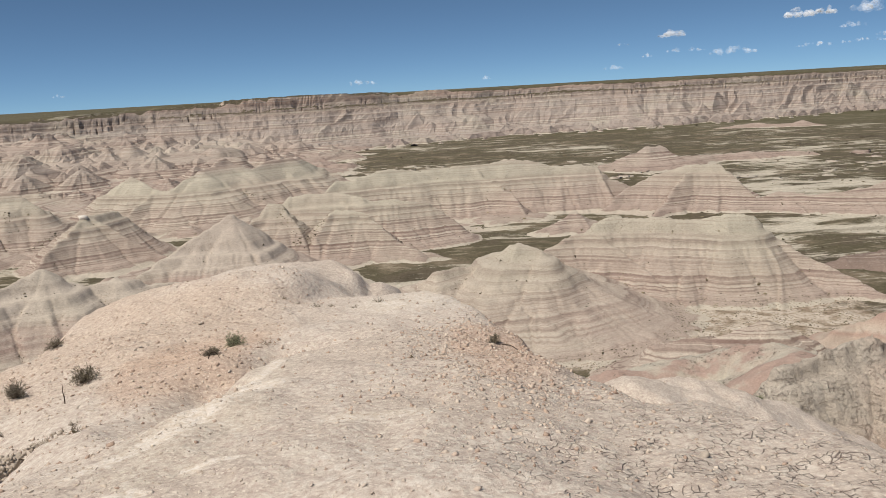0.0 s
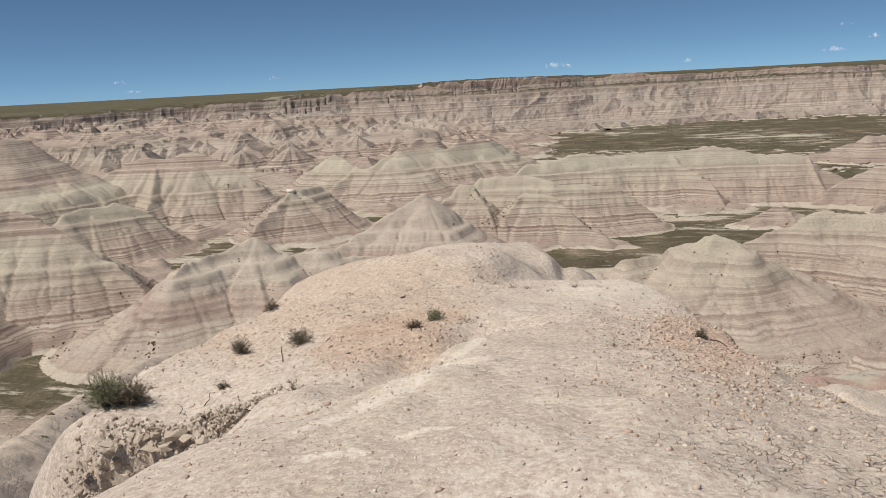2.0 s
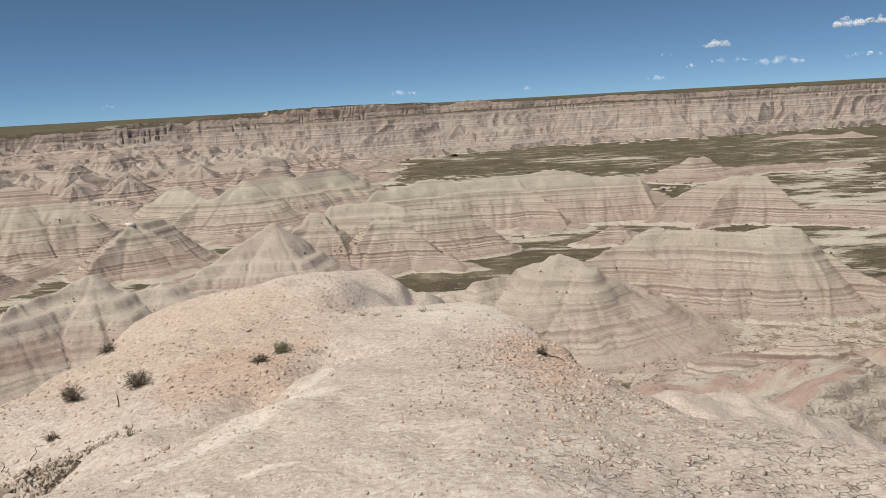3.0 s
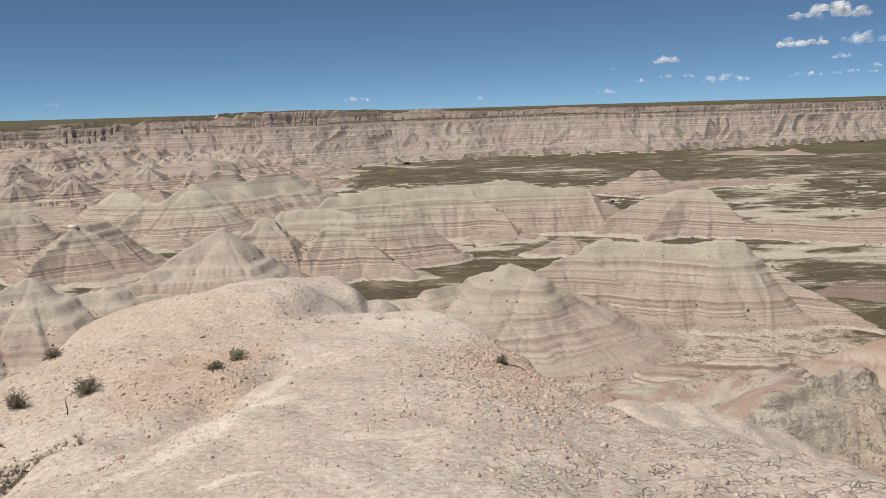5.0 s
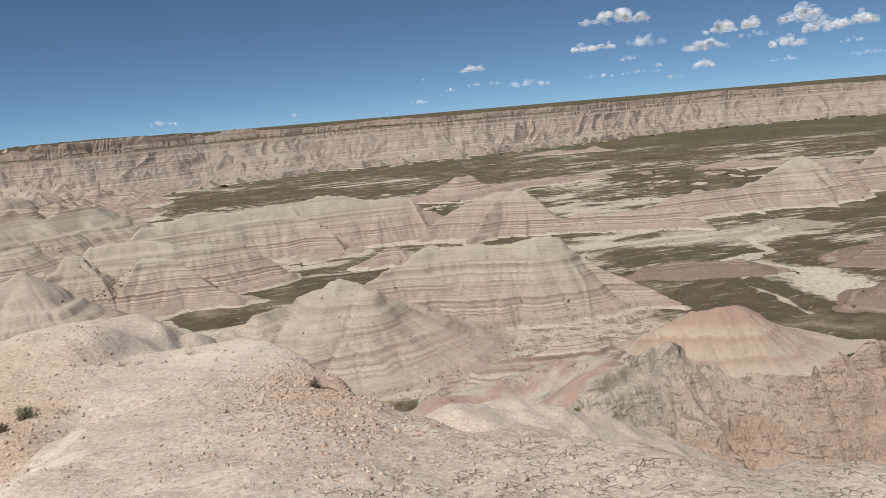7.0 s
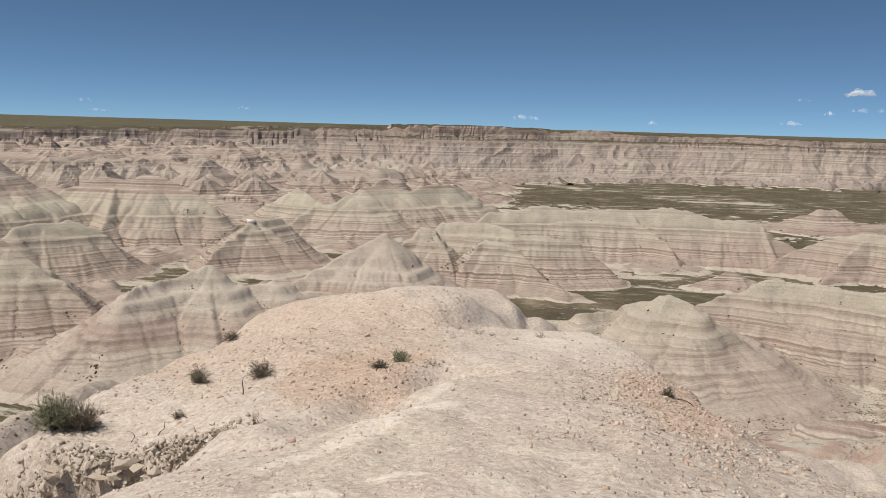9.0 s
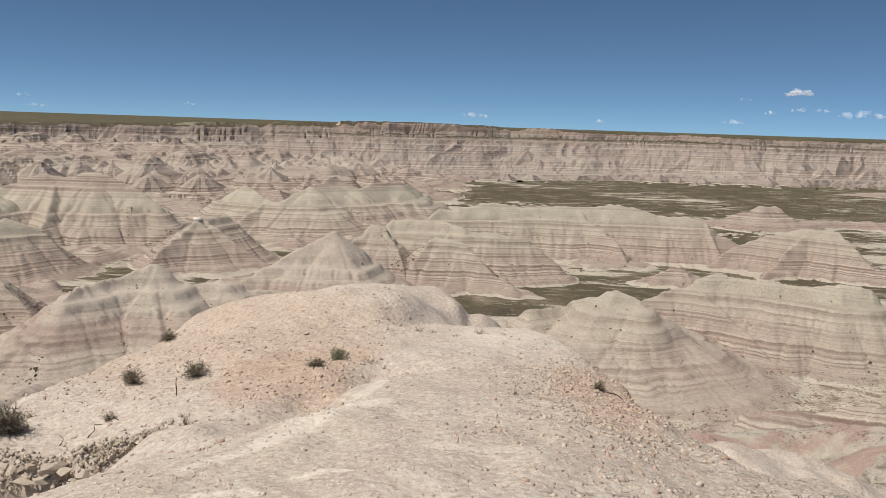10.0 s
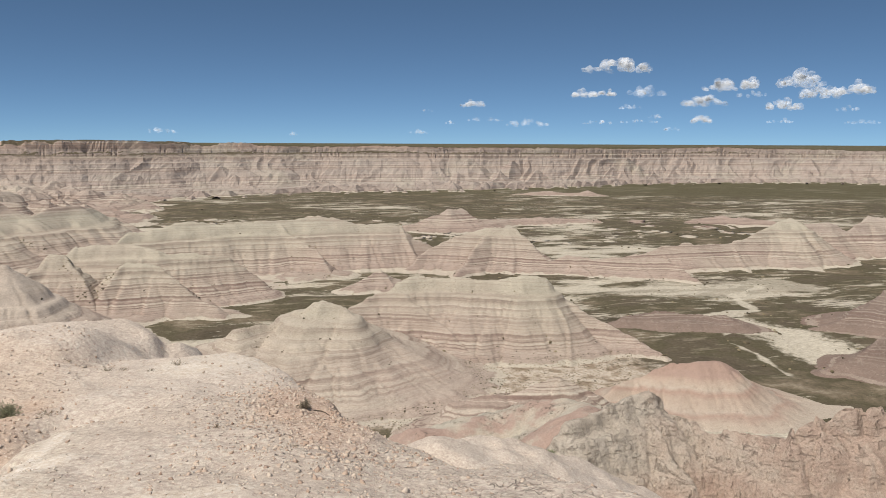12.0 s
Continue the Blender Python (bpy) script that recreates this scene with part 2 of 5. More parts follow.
    col = n.mix(n.ramp(n.math("DIVIDE", away, 900.0, clamp=True), [(0.5, 0.0), (0.9, 1.0)]), col, (0.42, 0.37, 0.30))
    grit = n.noise(n.where, 26.0, 5.0, 0.75)
    col = n.mix(0.75, col, n.ramp(grit, [(0.30, 0.26), (0.5, 0.5), (0.70, 0.74)]), "OVERLAY")
    chips = n.cells(n.where, 17.0)
    shade = n.ramp(chips.outputs["Color"], [(0.0, 0.40), (0.5, 0.5), (1.0, 0.62)])
    col = n.mix(0.5, col, shade, "OVERLAY")
    # scattered pale flakes, and small hollows whose shade is only painted dark
    flake = n.cells(n.where, 34.0)
    bright = n.math("MULTIPLY", n.ramp(flake.outputs["Distance"], [(0.0, 1.0), (0.20, 0.9), (0.28, 0.0), (1.0, 0.0)]), n.ramp(flake.outputs["Color"], [(0.32, 0.0), (0.42, 0.85)]))
    col = n.mix(bright, col, (0.72, 0.65, 0.57))
    hollow = n.cells(n.scaled(n.where, 1.0, 1.0, 0.7), 21.0)
    dim = n.math("MULTIPLY", n.ramp(hollow.outputs["Distance"], [(0.0, 1.0), (0.13, 0.8), (0.2, 0.0), (1.0, 0.0)]), n.ramp(hollow.outputs["Color"], [(0.5, 0.0), (0.6, 0.6)]))
    col = n.mix(n.math("MULTIPLY", dim, n.ramp(n.noise(n.where, 1.6, 3.0), [(0.4, 0.35), (0.6, 1.0)])), col, (0.30, 0.245, 0.20))
    # cracks on the drier side
    warp = n.add("ShaderNodeVectorMath")
    warp.operation = "MULTIPLY_ADD"
    n.link(n.noise(n.where, 5.0, 3.0, 0.5, "Color"), warp.inputs[0])
    warp.inputs[1].default_value = (0.12, 0.12, 0.0)
    n.link(n.scaled(n.where, 1, 1, 0.35), warp.inputs[2])
    gap = n.cells(warp.outputs[0], 21.0, "DISTANCE_TO_EDGE").outputs["Distance"]
    crack = n.ramp(gap, [(0.0, 1.0), (0.03, 0.8), (0.055, 0.0), (1.0, 0.0)])
    dry = n.ramp(n.math("ADD", n.math("MULTIPLY", x, 0.35), n.math("MULTIPLY_ADD", n.noise(n.where, 0.8, 3.0), 1.2, -0.6)), [(0.05, 0.0), (0.35, 1.0)])
    broken = n.ramp(n.noise(n.where, 8.5, 3.0), [(0.49, 0.0), (0.55, 1.0)])
    crack = n.math("MULTIPLY", n.math("MULTIPLY", crack, dry), broken)
    crack = n.math("MULTIPLY", crack, n.ramp(n.math("DIVIDE", away, 100.0, clamp=True), [(0.16, 1.0), (0.40, 0.05)]))
    col = n.mix(n.math("MULTIPLY", crack, 0.42), col, (0.22, 0.175, 0.14))
    # gaps between loosened crumbs on the steep dry flank, their shade darkened into the colour
    pits = n.cells(n.where, 24.0)
    pit = n.math("MULTIPLY", n.ramp(pits.outputs["Distance"], [(0.0, 1.0), (0.22, 0.8), (0.34, 0.0), (1.0, 0.0)]), n.ramp(n.noise(n.where, 9.0, 3.0), [(0.46, 0.0), (0.54, 1.0)]))
    pit = n.math("MULTIPLY", pit, blot(0.5, 6.4, 0.9, 2.3))
    col = n.mix(n.math("MULTIPLY", pit, 0.8), col, (0.20, 0.155, 0.125))
    height = n.math("ADD", n.math("MULTIPLY", grit, 0.5), n.math("MULTIPLY", n.math("SUBTRACT", 1.0, chips.outputs["Distance"]), 0.25))
    height = n.math("ADD", height, n.math("MULTIPLY", n.noise(n.where, 6.0, 4.0), 0.45))
    height = n.math("SUBTRACT", height, n.math("MULTIPLY", crack, 0.8))
    height = n.math("SUBTRACT", height, n.math("MULTIPLY", pit, 0.8))
    n.bump(height, 0.9, 0.03)
    return n.done(col)


def crag_clay():
    """Steep cream clay over a rose foot, with thin broken ledges and a few upright cracks."""
    n = Nodes("cracked_crag_clay")
    x, y, z = n.split(n.where)
    drift = n.noise(n.where, 0.13, 4.0, 0.6)
    level = n.math("ADD", z, n.math("MULTIPLY_ADD", drift, 4.0, -2.0))
    cream = n.ramp(n.noise(n.where, 0.6, 4.0, 0.65), [(0.3, (0.485, 0.425, 0.36)), (0.5, (0.54, 0.48, 0.41)), (0.7, (0.58, 0.525, 0.455))])
    rose = n.ramp(n.noise(n.where, 0.9, 5.0, 0.7), [(0.3, (0.44, 0.32, 0.262)), (0.5, (0.49, 0.375, 0.31)), (0.7, (0.53, 0.44, 0.37))])
    low = n.ramp(n.math("DIVIDE", level, 45.0), [(0.40, 1.0), (0.475, 0.9), (0.515, 0.0), (1.0, 0.0)])
    east = n.ramp(n.math("ADD", n.math("DIVIDE", x, 60.0), n.math("MULTIPLY_ADD", drift, 0.3, -0.15)), [(0.50, 0.0), (0.58, 0.9)])
    col = n.mix(n.math("MAXIMUM", low, east), cream, rose)
    fine = n.noise(n.where, 7.0, 5.0, 0.8)
    col = n.mix(0.55, col, n.ramp(fine, [(0.27, 0.24), (0.73, 0.76)]), "OVERLAY")
    # thin ledges, seen here and there, with the shade under them put into the colour
    ledge = n.ramp(n.noise(n.scaled(n.where, 0.35, 0.35, 2.6), 1.5, 4.0, 0.7), [(0.0, 1.0), (0.385, 0.9), (0.415, 0.0), (1.0, 0.0)])
    ledge = n.math("MULTIPLY", ledge, n.ramp(n.noise(n.where, 0.30, 3.0), [(0.40, 0.1), (0.50, 1.0)]))
    slit = n.ramp(n.noise(n.scaled(n.where, 1, 1, 0.06), 1.7, 3.0, 0.6), [(0.0, 1.0), (0.36, 1.0), (0.385, 0.0), (1.0, 0.0)])
    slit = n.math("MULTIPLY", slit, n.ramp(n.noise(n.where, 0.25, 3.0), [(0.42, 0.0), (0.50, 1.0)]))
    crumb = n.math("MULTIPLY", n.ramp(n.noise(n.scaled(n.where, 1, 1, 0.8), 8.0, 4.0, 0.72), [(0.0, 1.0), (0.38, 0.9), (0.41, 0.0), (1.0, 0.0)]), n.ramp(n.noise(n.where, 0.28, 3.0), [(0.42, 0.1), (0.54, 1.0)]))
    gap = n.math("MAXIMUM", n.math("MAXIMUM", slit, crumb), ledge)
    # shade in the ledges, cracks and crumbled recesses, painted as a darker colour
    col = n.mix(n.math("MULTIPLY", gap, 0.38), col, (0.20, 0.155, 0.13))
    n.bump(n.math("SUBTRACT", n.math("ADD", n.math("MULTIPLY", fine, 0.6), n.math("MULTIPLY", n.noise(n.scaled(n.where, 1, 1, 1.6), 1.6, 5.0, 0.7), 1.2)), gap), 1.0, 0.17)
    return n.done(col)


def valley():
    """Prairie grass, dry scrub and bare white clay on the valley floor."""
    n = Nodes("valley_floor")
    x, y, z = n.split(n.where)
    r = n.math("SQRT", n.math("ADD", n.math("MULTIPLY", x, x), n.math("MULTIPLY", y, y)))
    big = n.noise(n.where, 0.010, 5.0, 0.6)
    mid = n.noise(n.where, 0.045, 6.0, 0.65)
    grass = n.ramp(mid, [(0.3, (0.075, 0.064, 0.045)), (0.42, (0.12, 0.10, 0.072)), (0.50, (0.098, 0.088, 0.056)), (0.60, (0.17, 0.14, 0.10)), (0.70, (0.32, 0.275, 0.21))])
    bare = n.ramp(n.noise(n.where, 0.6, 5.0, 0.7), [(0.3, (0.44, 0.40, 0.32)), (0.5, (0.53, 0.49, 0.41)), (0.7, (0.58, 0.54, 0.46))])
    spots = n.math("ADD", n.math("MULTIPLY", big, 0.55), n.math("MULTIPLY", n.noise(n.scaled(n.where, 0.3, 1.0, 1.0), 0.085, 8.0, 0.76), 0.75))
    spots = n.math("ADD", spots, n.ramp(n.math("DIVIDE", r, 1000.0), [(0.15, 0.03), (0.28, 0.02), (0.34, 0.025), (0.44, 0.02), (0.52, 0.0)]))
    cover = n.ramp(spots, [(0.0, 0.0), (0.70, 0.0), (0.73, 0.8), (0.80, 1.0), (1.0, 1.0)])
    col = n.mix(cover, grass, bare)

    # thin pale streaks of bare clay between the grass
    creek = n.ramp(n.noise(n.scaled(n.where, 0.22, 1.0, 1.0), 0.30, 5.0, 0.7), [(0.0, 0.0), (0.57, 0.0), (0.61, 0.6), (1.0, 0.8)])
    creek = n.math("MULTIPLY", creek, n.ramp(big, [(0.40, 0.45), (0.56, 1.0)]))
    col = n.mix(creek, col, (0.40, 0.355, 0.275))

    def patch(bearing, distance, along, across, amount):
        cx, cy = distance * math.sin(radians(bearing)), distance * math.cos(radians(bearing))
        a = n.math("POWER", n.math("DIVIDE", n.math("SUBTRACT", x, cx), along), 2.0)
        b = n.math("POWER", n.math("DIVIDE", n.math("SUBTRACT", y, cy), across), 2.0)
        d = n.math("ADD", n.math("ADD", a, b), n.math("MULTIPLY_ADD", n.noise(n.where, 0.06, 7.0, 0.72), 3.8, -1.9))
        return n.math("MULTIPLY", n.ramp(d, [(0.0, 1.0), (0.6, 0.95), (0.95, 0.0)]), amount)

    # white wash and bare flats
    col = n.mix(patch(38.4, 201, 11, 23, 1.0), col, bare)
    col = n.mix(patch(33, 262, 42, 16, 0.6), col, bare)
    col = n.mix(patch(19, 150, 24, 9, 0.9), col, bare)
    col = n.mix(patch(-45, 116, 22, 18, 0.7), col, n.ramp(mid, [(0.4, (0.36, 0.29, 0.245)), (0.55, (0.47, 0.40, 0.34))]))
    col = n.mix(patch(34, 122, 26, 12, 0.9), col, bare)
    # a pale dry creek winds past the wash
    bends = [(162, 222), (143, 207), (137, 189), (120, 182), (118, 170), (107, 160), (109, 149), (105, 133)]
    for (ax, ay), (bx, by) in zip(bends, bends[1:]):
        dx, dy = bx - ax, by - ay
        along = n.math("DIVIDE", n.math("ADD", n.math("MULTIPLY", n.math("SUBTRACT", x, ax), dx), n.math("MULTIPLY", n.math("SUBTRACT", y, ay), dy)), dx * dx + dy * dy, clamp=True)
        ex = n.math("SUBTRACT", x, n.math("MULTIPLY_ADD", along, dx, ax))
        ey = n.math("SUBTRACT", y, n.math("MULTIPLY_ADD", along, dy, ay))
        off = n.math("SQRT", n.math("ADD", n.math("MULTIPLY", ex, ex), n.math("MULTIPLY", ey, ey)))
        off = n.math("ADD", off, n.math("MULTIPLY_ADD", n.noise(n.where, 0.035, 4.0, 0.55), 16.0, -8.0))
        col = n.mix(n.ramp(n.math("DIVIDE", off, 10.0), [(0.0, 0.9), (0.09, 0.8), (0.15, 0.0)]), col, bare)
    # speckled scrub in the near basin
    tuft = n.cells(n.where, 1.5)
    scrub = n.mix(n.ramp(tuft.outputs["Distance"], [(0.0, 0.9), (0.22, 0.8), (0.36, 0.0)]), n.ramp(n.noise(n.where, 0.3, 4.0), [(0.40, (0.28, 0.22, 0.165)), (0.47, (0.45, 0.385, 0.315)), (0.56, (0.53, 0.465, 0.395)), (0.68, (0.57, 0.515, 0.445))]), (0.235, 0.185, 0.13))
    col = n.mix(patch(17, 150, 42, 24, 0.95), col, scrub)
    col = n.mix(patch(8, 134, 17, 16, 0.95), col, scrub)
    col = n.mix(patch(7.5, 139, 4, 6, 0.6), col, (0.17, 0.14, 0.09))
    # the far prairie is an even green
    col = n.mix(n.ramp(n.math("DIVIDE", r, 5000.0), [(0.135, 0.0), (0.16, 0.85)]), col, (0.108, 0.098, 0.060))
    fine = n.noise(n.where, 1.3, 5.0, 0.7)
    col = n.mix(0.6, col, n.ramp(fine, [(0.28, 0.26), (0.5, 0.5), (0.72, 0.74)]), "OVERLAY")
    n.bump(n.math("ADD", fine, n.math("MULTIPLY", mid, 2.0)), 0.6, 0.5)
    return n.done(col)


def plain(name, colour, rough=0.9, spread=0.25, scale=8.0):
    n = Nodes(name, rough)
    info = n.noise(n.where, scale, 4.0, 0.6)
    lo, hi = tuple(c * (1 - spread) for c in colour), tuple(min(1, c * (1 + spread)) for c in colour)
    return n.done(n.ramp(info, [(0.3, lo), (0.7, hi)]))


def islands(name, stops):
    """Colour that differs from one small joined piece to the next."""
    n = Nodes(name)
    pick = n.add("ShaderNodeNewGeometry").outputs["Random Per Island"]
    grain = n.noise(n.where, 40.0, 4.0, 0.7)
    col = n.mix(0.4, n.ramp(pick, stops), n.ramp(grain, [(0.3, 0.35), (0.7, 0.65)]), "OVERLAY")
    n.bump(grain, 0.5, 0.01)
    return n.done(col)


def peak_clay():
    """The red-capped peak: cream foot, pale middle, rust shoulders and a cream tip."""
    n = Nodes("red_capped_clay")
    x, y, z = n.split(n.where)
    level = n.math("ADD", z, n.math("MULTIPLY_ADD", n.noise(n.where, 0.10, 3.0), 2.4, -1.2))
    col = n.ramp(n.math("DIVIDE", level, 10.0, clamp=True), [(0.0, (0.48, 0.42, 0.355)), (0.10, (0.45, 0.375, 0.315)), (0.16, (0.40, 0.30, 0.25)), (0.20, (0.46, 0.39, 0.33)), (0.34, (0.44, 0.355, 0.295)), (0.40, (0.40, 0.29, 0.24)),
                              (0.45, (0.48, 0.41, 0.345)), (0.56, (0.44, 0.34, 0.28)), (0.60, (0.40, 0.295, 0.25)), (0.80, (0.385, 0.275, 0.23)), (0.86, (0.50, 0.42, 0.35)), (1.0, (0.54, 0.48, 0.41))])
    streak = n.noise(n.scaled(n.where, 1, 1, 0.12), 1.4, 5.0, 0.65)
    col = n.mix(n.ramp(streak, [(0.0, 0.5), (0.36, 0.3), (0.46, 0.0), (1.0, 0.0)]), col, (0.24, 0.175, 0.145))
    fine = n.noise(n.where, 6.0, 5.0, 0.7)
    col = n.mix(0.5, col, n.ramp(fine, [(0.28, 0.25), (0.72, 0.75)]), "OVERLAY")
    n.bump(n.math("ADD", streak, n.math("MULTIPLY", fine, 0.4)), 0.8, 0.25)
    return n.done(col)


SCARP_BEDS = [(0.0, (0.42, 0.375, 0.34)), (0.14, (0.425, 0.38, 0.345)), (0.25, (0.385, 0.325, 0.295)), (0.42, (0.39, 0.345, 0.312)), (0.58, (0.35, 0.308, 0.28)), (0.82, (0.35, 0.30, 0.27)), (0.90, (0.36, 0.28, 0.24)), (0.95, (0.43, 0.315, 0.255)), (1.0, (0.44, 0.365, 0.305))]
PALE_BEDS = [(0.0, (0.44, 0.36, 0.31)), (0.05, (0.48, 0.42, 0.365)), (0.10, (0.47, 0.40, 0.345)), (0.13, (0.385, 0.302, 0.264)), (0.17, (0.395, 0.312, 0.272)), (0.19, (0.505, 0.445, 0.388)), (0.3, (0.515, 0.458, 0.398)), (1.0, (0.515, 0.455, 0.395))]
SWIRL_BEDS = [(0.0, (0.43, 0.37, 0.32)), (0.06, (0.45, 0.395, 0.34)), (0.12, (0.44, 0.37, 0.32)), (0.2, (0.49, 0.44, 0.375)), (1.0, (0.49, 0.44, 0.375))]
MAROON_BEDS = [(0.0, (0.25, 0.195, 0.165)), (0.08, (0.185, 0.142, 0.125)), (0.15, (0.235, 0.19, 0.165)), (0.25, (0.19, 0.15, 0.135)), (1.0, (0.3, 0.25, 0.215))]
CLAY_PEAK, CLAY_SWIRL, CLAY_MAROON = peak_clay(), strata("swirled_clay", 0.5, 0.9, 0.0, 0.1, 1.5, SWIRL_BEDS, 0.1, None, 1.6, 0.5), strata("maroon_clay", 0.5, 1.2, 0.0, 0.2, 0.5, MAROON_BEDS, hem_of=0.0)
FAR_BEDS = [(0.0, (0.42, 0.335, 0.29)), (0.2, (0.435, 0.365, 0.32)), (0.35, (0.46, 0.40, 0.35)), (0.5, (0.43, 0.35, 0.305)), (0.7, (0.45, 0.385, 0.34)), (1.0, (0.47, 0.38, 0.325))]
TAN_BEDS = [(0.0, (0.45, 0.375, 0.32)), (0.3, (0.50, 0.425, 0.365)), (1.0, (0.50, 0.425, 0.365))]
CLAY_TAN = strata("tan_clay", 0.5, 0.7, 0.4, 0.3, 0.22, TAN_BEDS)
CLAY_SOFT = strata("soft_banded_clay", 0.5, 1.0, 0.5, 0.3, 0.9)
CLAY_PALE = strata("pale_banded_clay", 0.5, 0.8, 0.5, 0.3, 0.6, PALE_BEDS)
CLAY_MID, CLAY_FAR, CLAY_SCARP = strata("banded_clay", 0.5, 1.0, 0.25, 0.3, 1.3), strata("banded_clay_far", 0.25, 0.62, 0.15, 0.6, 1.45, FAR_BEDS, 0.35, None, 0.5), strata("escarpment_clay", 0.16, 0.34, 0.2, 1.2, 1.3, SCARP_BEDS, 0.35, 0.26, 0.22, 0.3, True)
CLAY_NEAR, CLAY_CRAG, CLAY_GREY, VALLEY = clay_ground(), crag_clay(), hummock_clay(), valley()

# ---- numeric helpers for the land forms ----
def lattice(ix, iy, seed):
    n = (ix.astype(np.int64) * 374761393 + iy.astype(np.int64) * 668265263 + seed * 974634777) & 0xFFFFFFFF
    n = ((n ^ (n >> 13)) * 1274126177) & 0xFFFFFFFF
    return ((n ^ (n >> 16)) & 0xFFFF) / 32767.5 - 1.0


def vnoise(x, y, seed=0):
    """Smooth noise from -1 to 1 with a wavelength of about two."""
    x, y = np.asarray(x, float), np.asarray(y, float)
    x, y = np.broadcast_arrays(x, y)
    ix, iy = np.floor(x), np.floor(y)
    u, v = x - ix, y - iy
    u, v = u * u * u * (u * (u * 6 - 15) + 10), v * v * v * (v * (v * 6 - 15) + 10)
    a, b = lattice(ix, iy, seed), lattice(ix + 1, iy, seed)
    c, d = lattice(ix, iy + 1, seed), lattice(ix + 1, iy + 1, seed)
    return (a + (b - a) * u) * (1 - v) + (c + (d - c) * u) * v


def fbm(x, y, seed=0, octaves=4, gain=0.5):
    total, amp = 0.0, 1.0
    for k in range(octaves):
        total = total + amp * vnoise(x * 2 ** k + 17.3 * k, y * 2 ** k - 9.1 * k, seed + 31 * k)
        amp *= gain
    return total


def creased(x, y, seed=0, octaves=4, gain=0.5):
    """Noise with sharp crests at 1 and round hollows at 0."""
    total, amp, norm = 0.0, 1.0, 0.0
    for k in range(octaves):
        total = total + amp * (1 - np.abs(vnoise(x * 2 ** k + 5.7 * k, y * 2 ** k + 3.3 * k, seed + 17 * k)))
        norm, amp = norm + amp, amp * gain
    return total / norm


def smooth(a, b, x):
    t = np.clip((x - a) / (b - a), 0, 1)
    return t * t * (3 - 2 * t)


def erode(z, cell, rounds=9, k=0.022, soften=0.06, seed=1, steps=45):
    """Rain runs down the steepest way, gathers and cuts gullies; the ground between them creeps smooth."""
    shake = np.random.default_rng(seed)
    rows, cols = z.shape
    base = np.arange(rows * cols).reshape(rows, cols)
    ways = [(dy, dx, math.hypot(dy, dx)) for dy in (-1, 0, 1) for dx in (-1, 0, 1) if dy or dx]
    z = z.copy()
    for _ in range(rounds):
        p = np.pad(z, 1, mode="edge")
        best, to = np.zeros(z.shape), base.copy()
        for dy, dx, far in ways:
            drop = (z - p[1 + dy:rows + 1 + dy, 1 + dx:cols + 1 + dx]) / far * shake.uniform(0.72, 1.0, z.shape)
            won = drop > best
            best[won], to[won] = drop[won], base[won] + dy * cols + dx
        src = np.nonzero(to.ravel() != base.ravel())[0]
        dst = to.ravel()[src]
        area = np.ones(rows * cols)
        for _ in range(steps):
            area = 1 + np.bincount(dst, weights=area[src], minlength=rows * cols)
        fall = z - z.ravel()[to]
        cut = k * np.sqrt(area.reshape(rows, cols)) * fall
        z = z - np.minimum(cut, 0.6 * fall)
        p = np.pad(z, 1, mode="edge")
        z = z + soften * ((p[:-2, 1:-1] + p[2:, 1:-1] + p[1:-1, :-2] + p[1:-1, 2:]) / 4 - z)
    return z


def ledges(z, x, y, step=1.0, bold=1.0):
    """Hard and soft beds: risers and narrow benches at the same levels everywhere."""
    layer = (z + 0.8 * step * fbm(x / (30 * step), y / (30 * step), 21, 2)) / step
    bench = 0.34 * vnoise(layer * 0.8, 0 * z, 91) + 0.15 * vnoise(layer * 2.1, 0 * z, 92) + 0.05 * vnoise(layer * 5.0, 0 * z, 97)
    return z + bold * step * bench * smooth(0.2, 2.5, z)


def on_grid(x0, y0, cell, z):
    """A function that reads heights from a grid, and gives a deep level outside it."""
    def read(x, y):
        u, v = (np.asarray(x) - x0) / cell, (np.asarray(y) - y0) / cell
        i, j = np.clip(v.astype(int), 0, z.shape[0] - 2), np.clip(u.astype(int), 0, z.shape[1] - 2)
        a, b = np.clip(u - j, 0, 1), np.clip(v - i, 0, 1)
        h = (z[i, j] * (1 - a) + z[i, j + 1] * a) * (1 - b) + (z[i + 1, j] * (1 - a) + z[i + 1, j + 1] * a) * b
        return np.where((u < 0) | (v < 0) | (u > z.shape[1] - 1) | (v > z.shape[0] - 1), -50.0, h)
    return read


def spot(bearing, distance):
    return distance * math.sin(radians(bearing)), distance * math.cos(radians(bearing))


def bearing_of(x, y):
    return np.degrees(np.arctan2(x, y))


def floor_height(x, y):
    """The valley floor, which climbs to the prairie behind the lookout and beyond the escarpment."""
    r, az = np.hypot(x, y), bearing_of(x, y)
    z = 0.35 * fbm(x / 60, y / 60, 3, 3) + 0.18 * fbm(x / 14, y / 14, 4, 2)
    z = z - 0.5 * np.exp(-(fbm(x / 130 + 4, y / 70, 8, 3) / 0.12) ** 2)
    back = smooth(-35, -75, y + 0.35 * np.abs(x) * np.sign(-1))
    rim = foot_line(az) + 105 + 20 * vnoise(az / 3, 0 * az, 77)
    far = smooth(0, 25, r - rim) * (y > -40)
    top = rim_height(az) + (r - rim) * np.clip(45.6 - rim_height(az), 0, 40) / 4000
    return z * (1 - far) * (1 - back) + far * top + back * 43.4


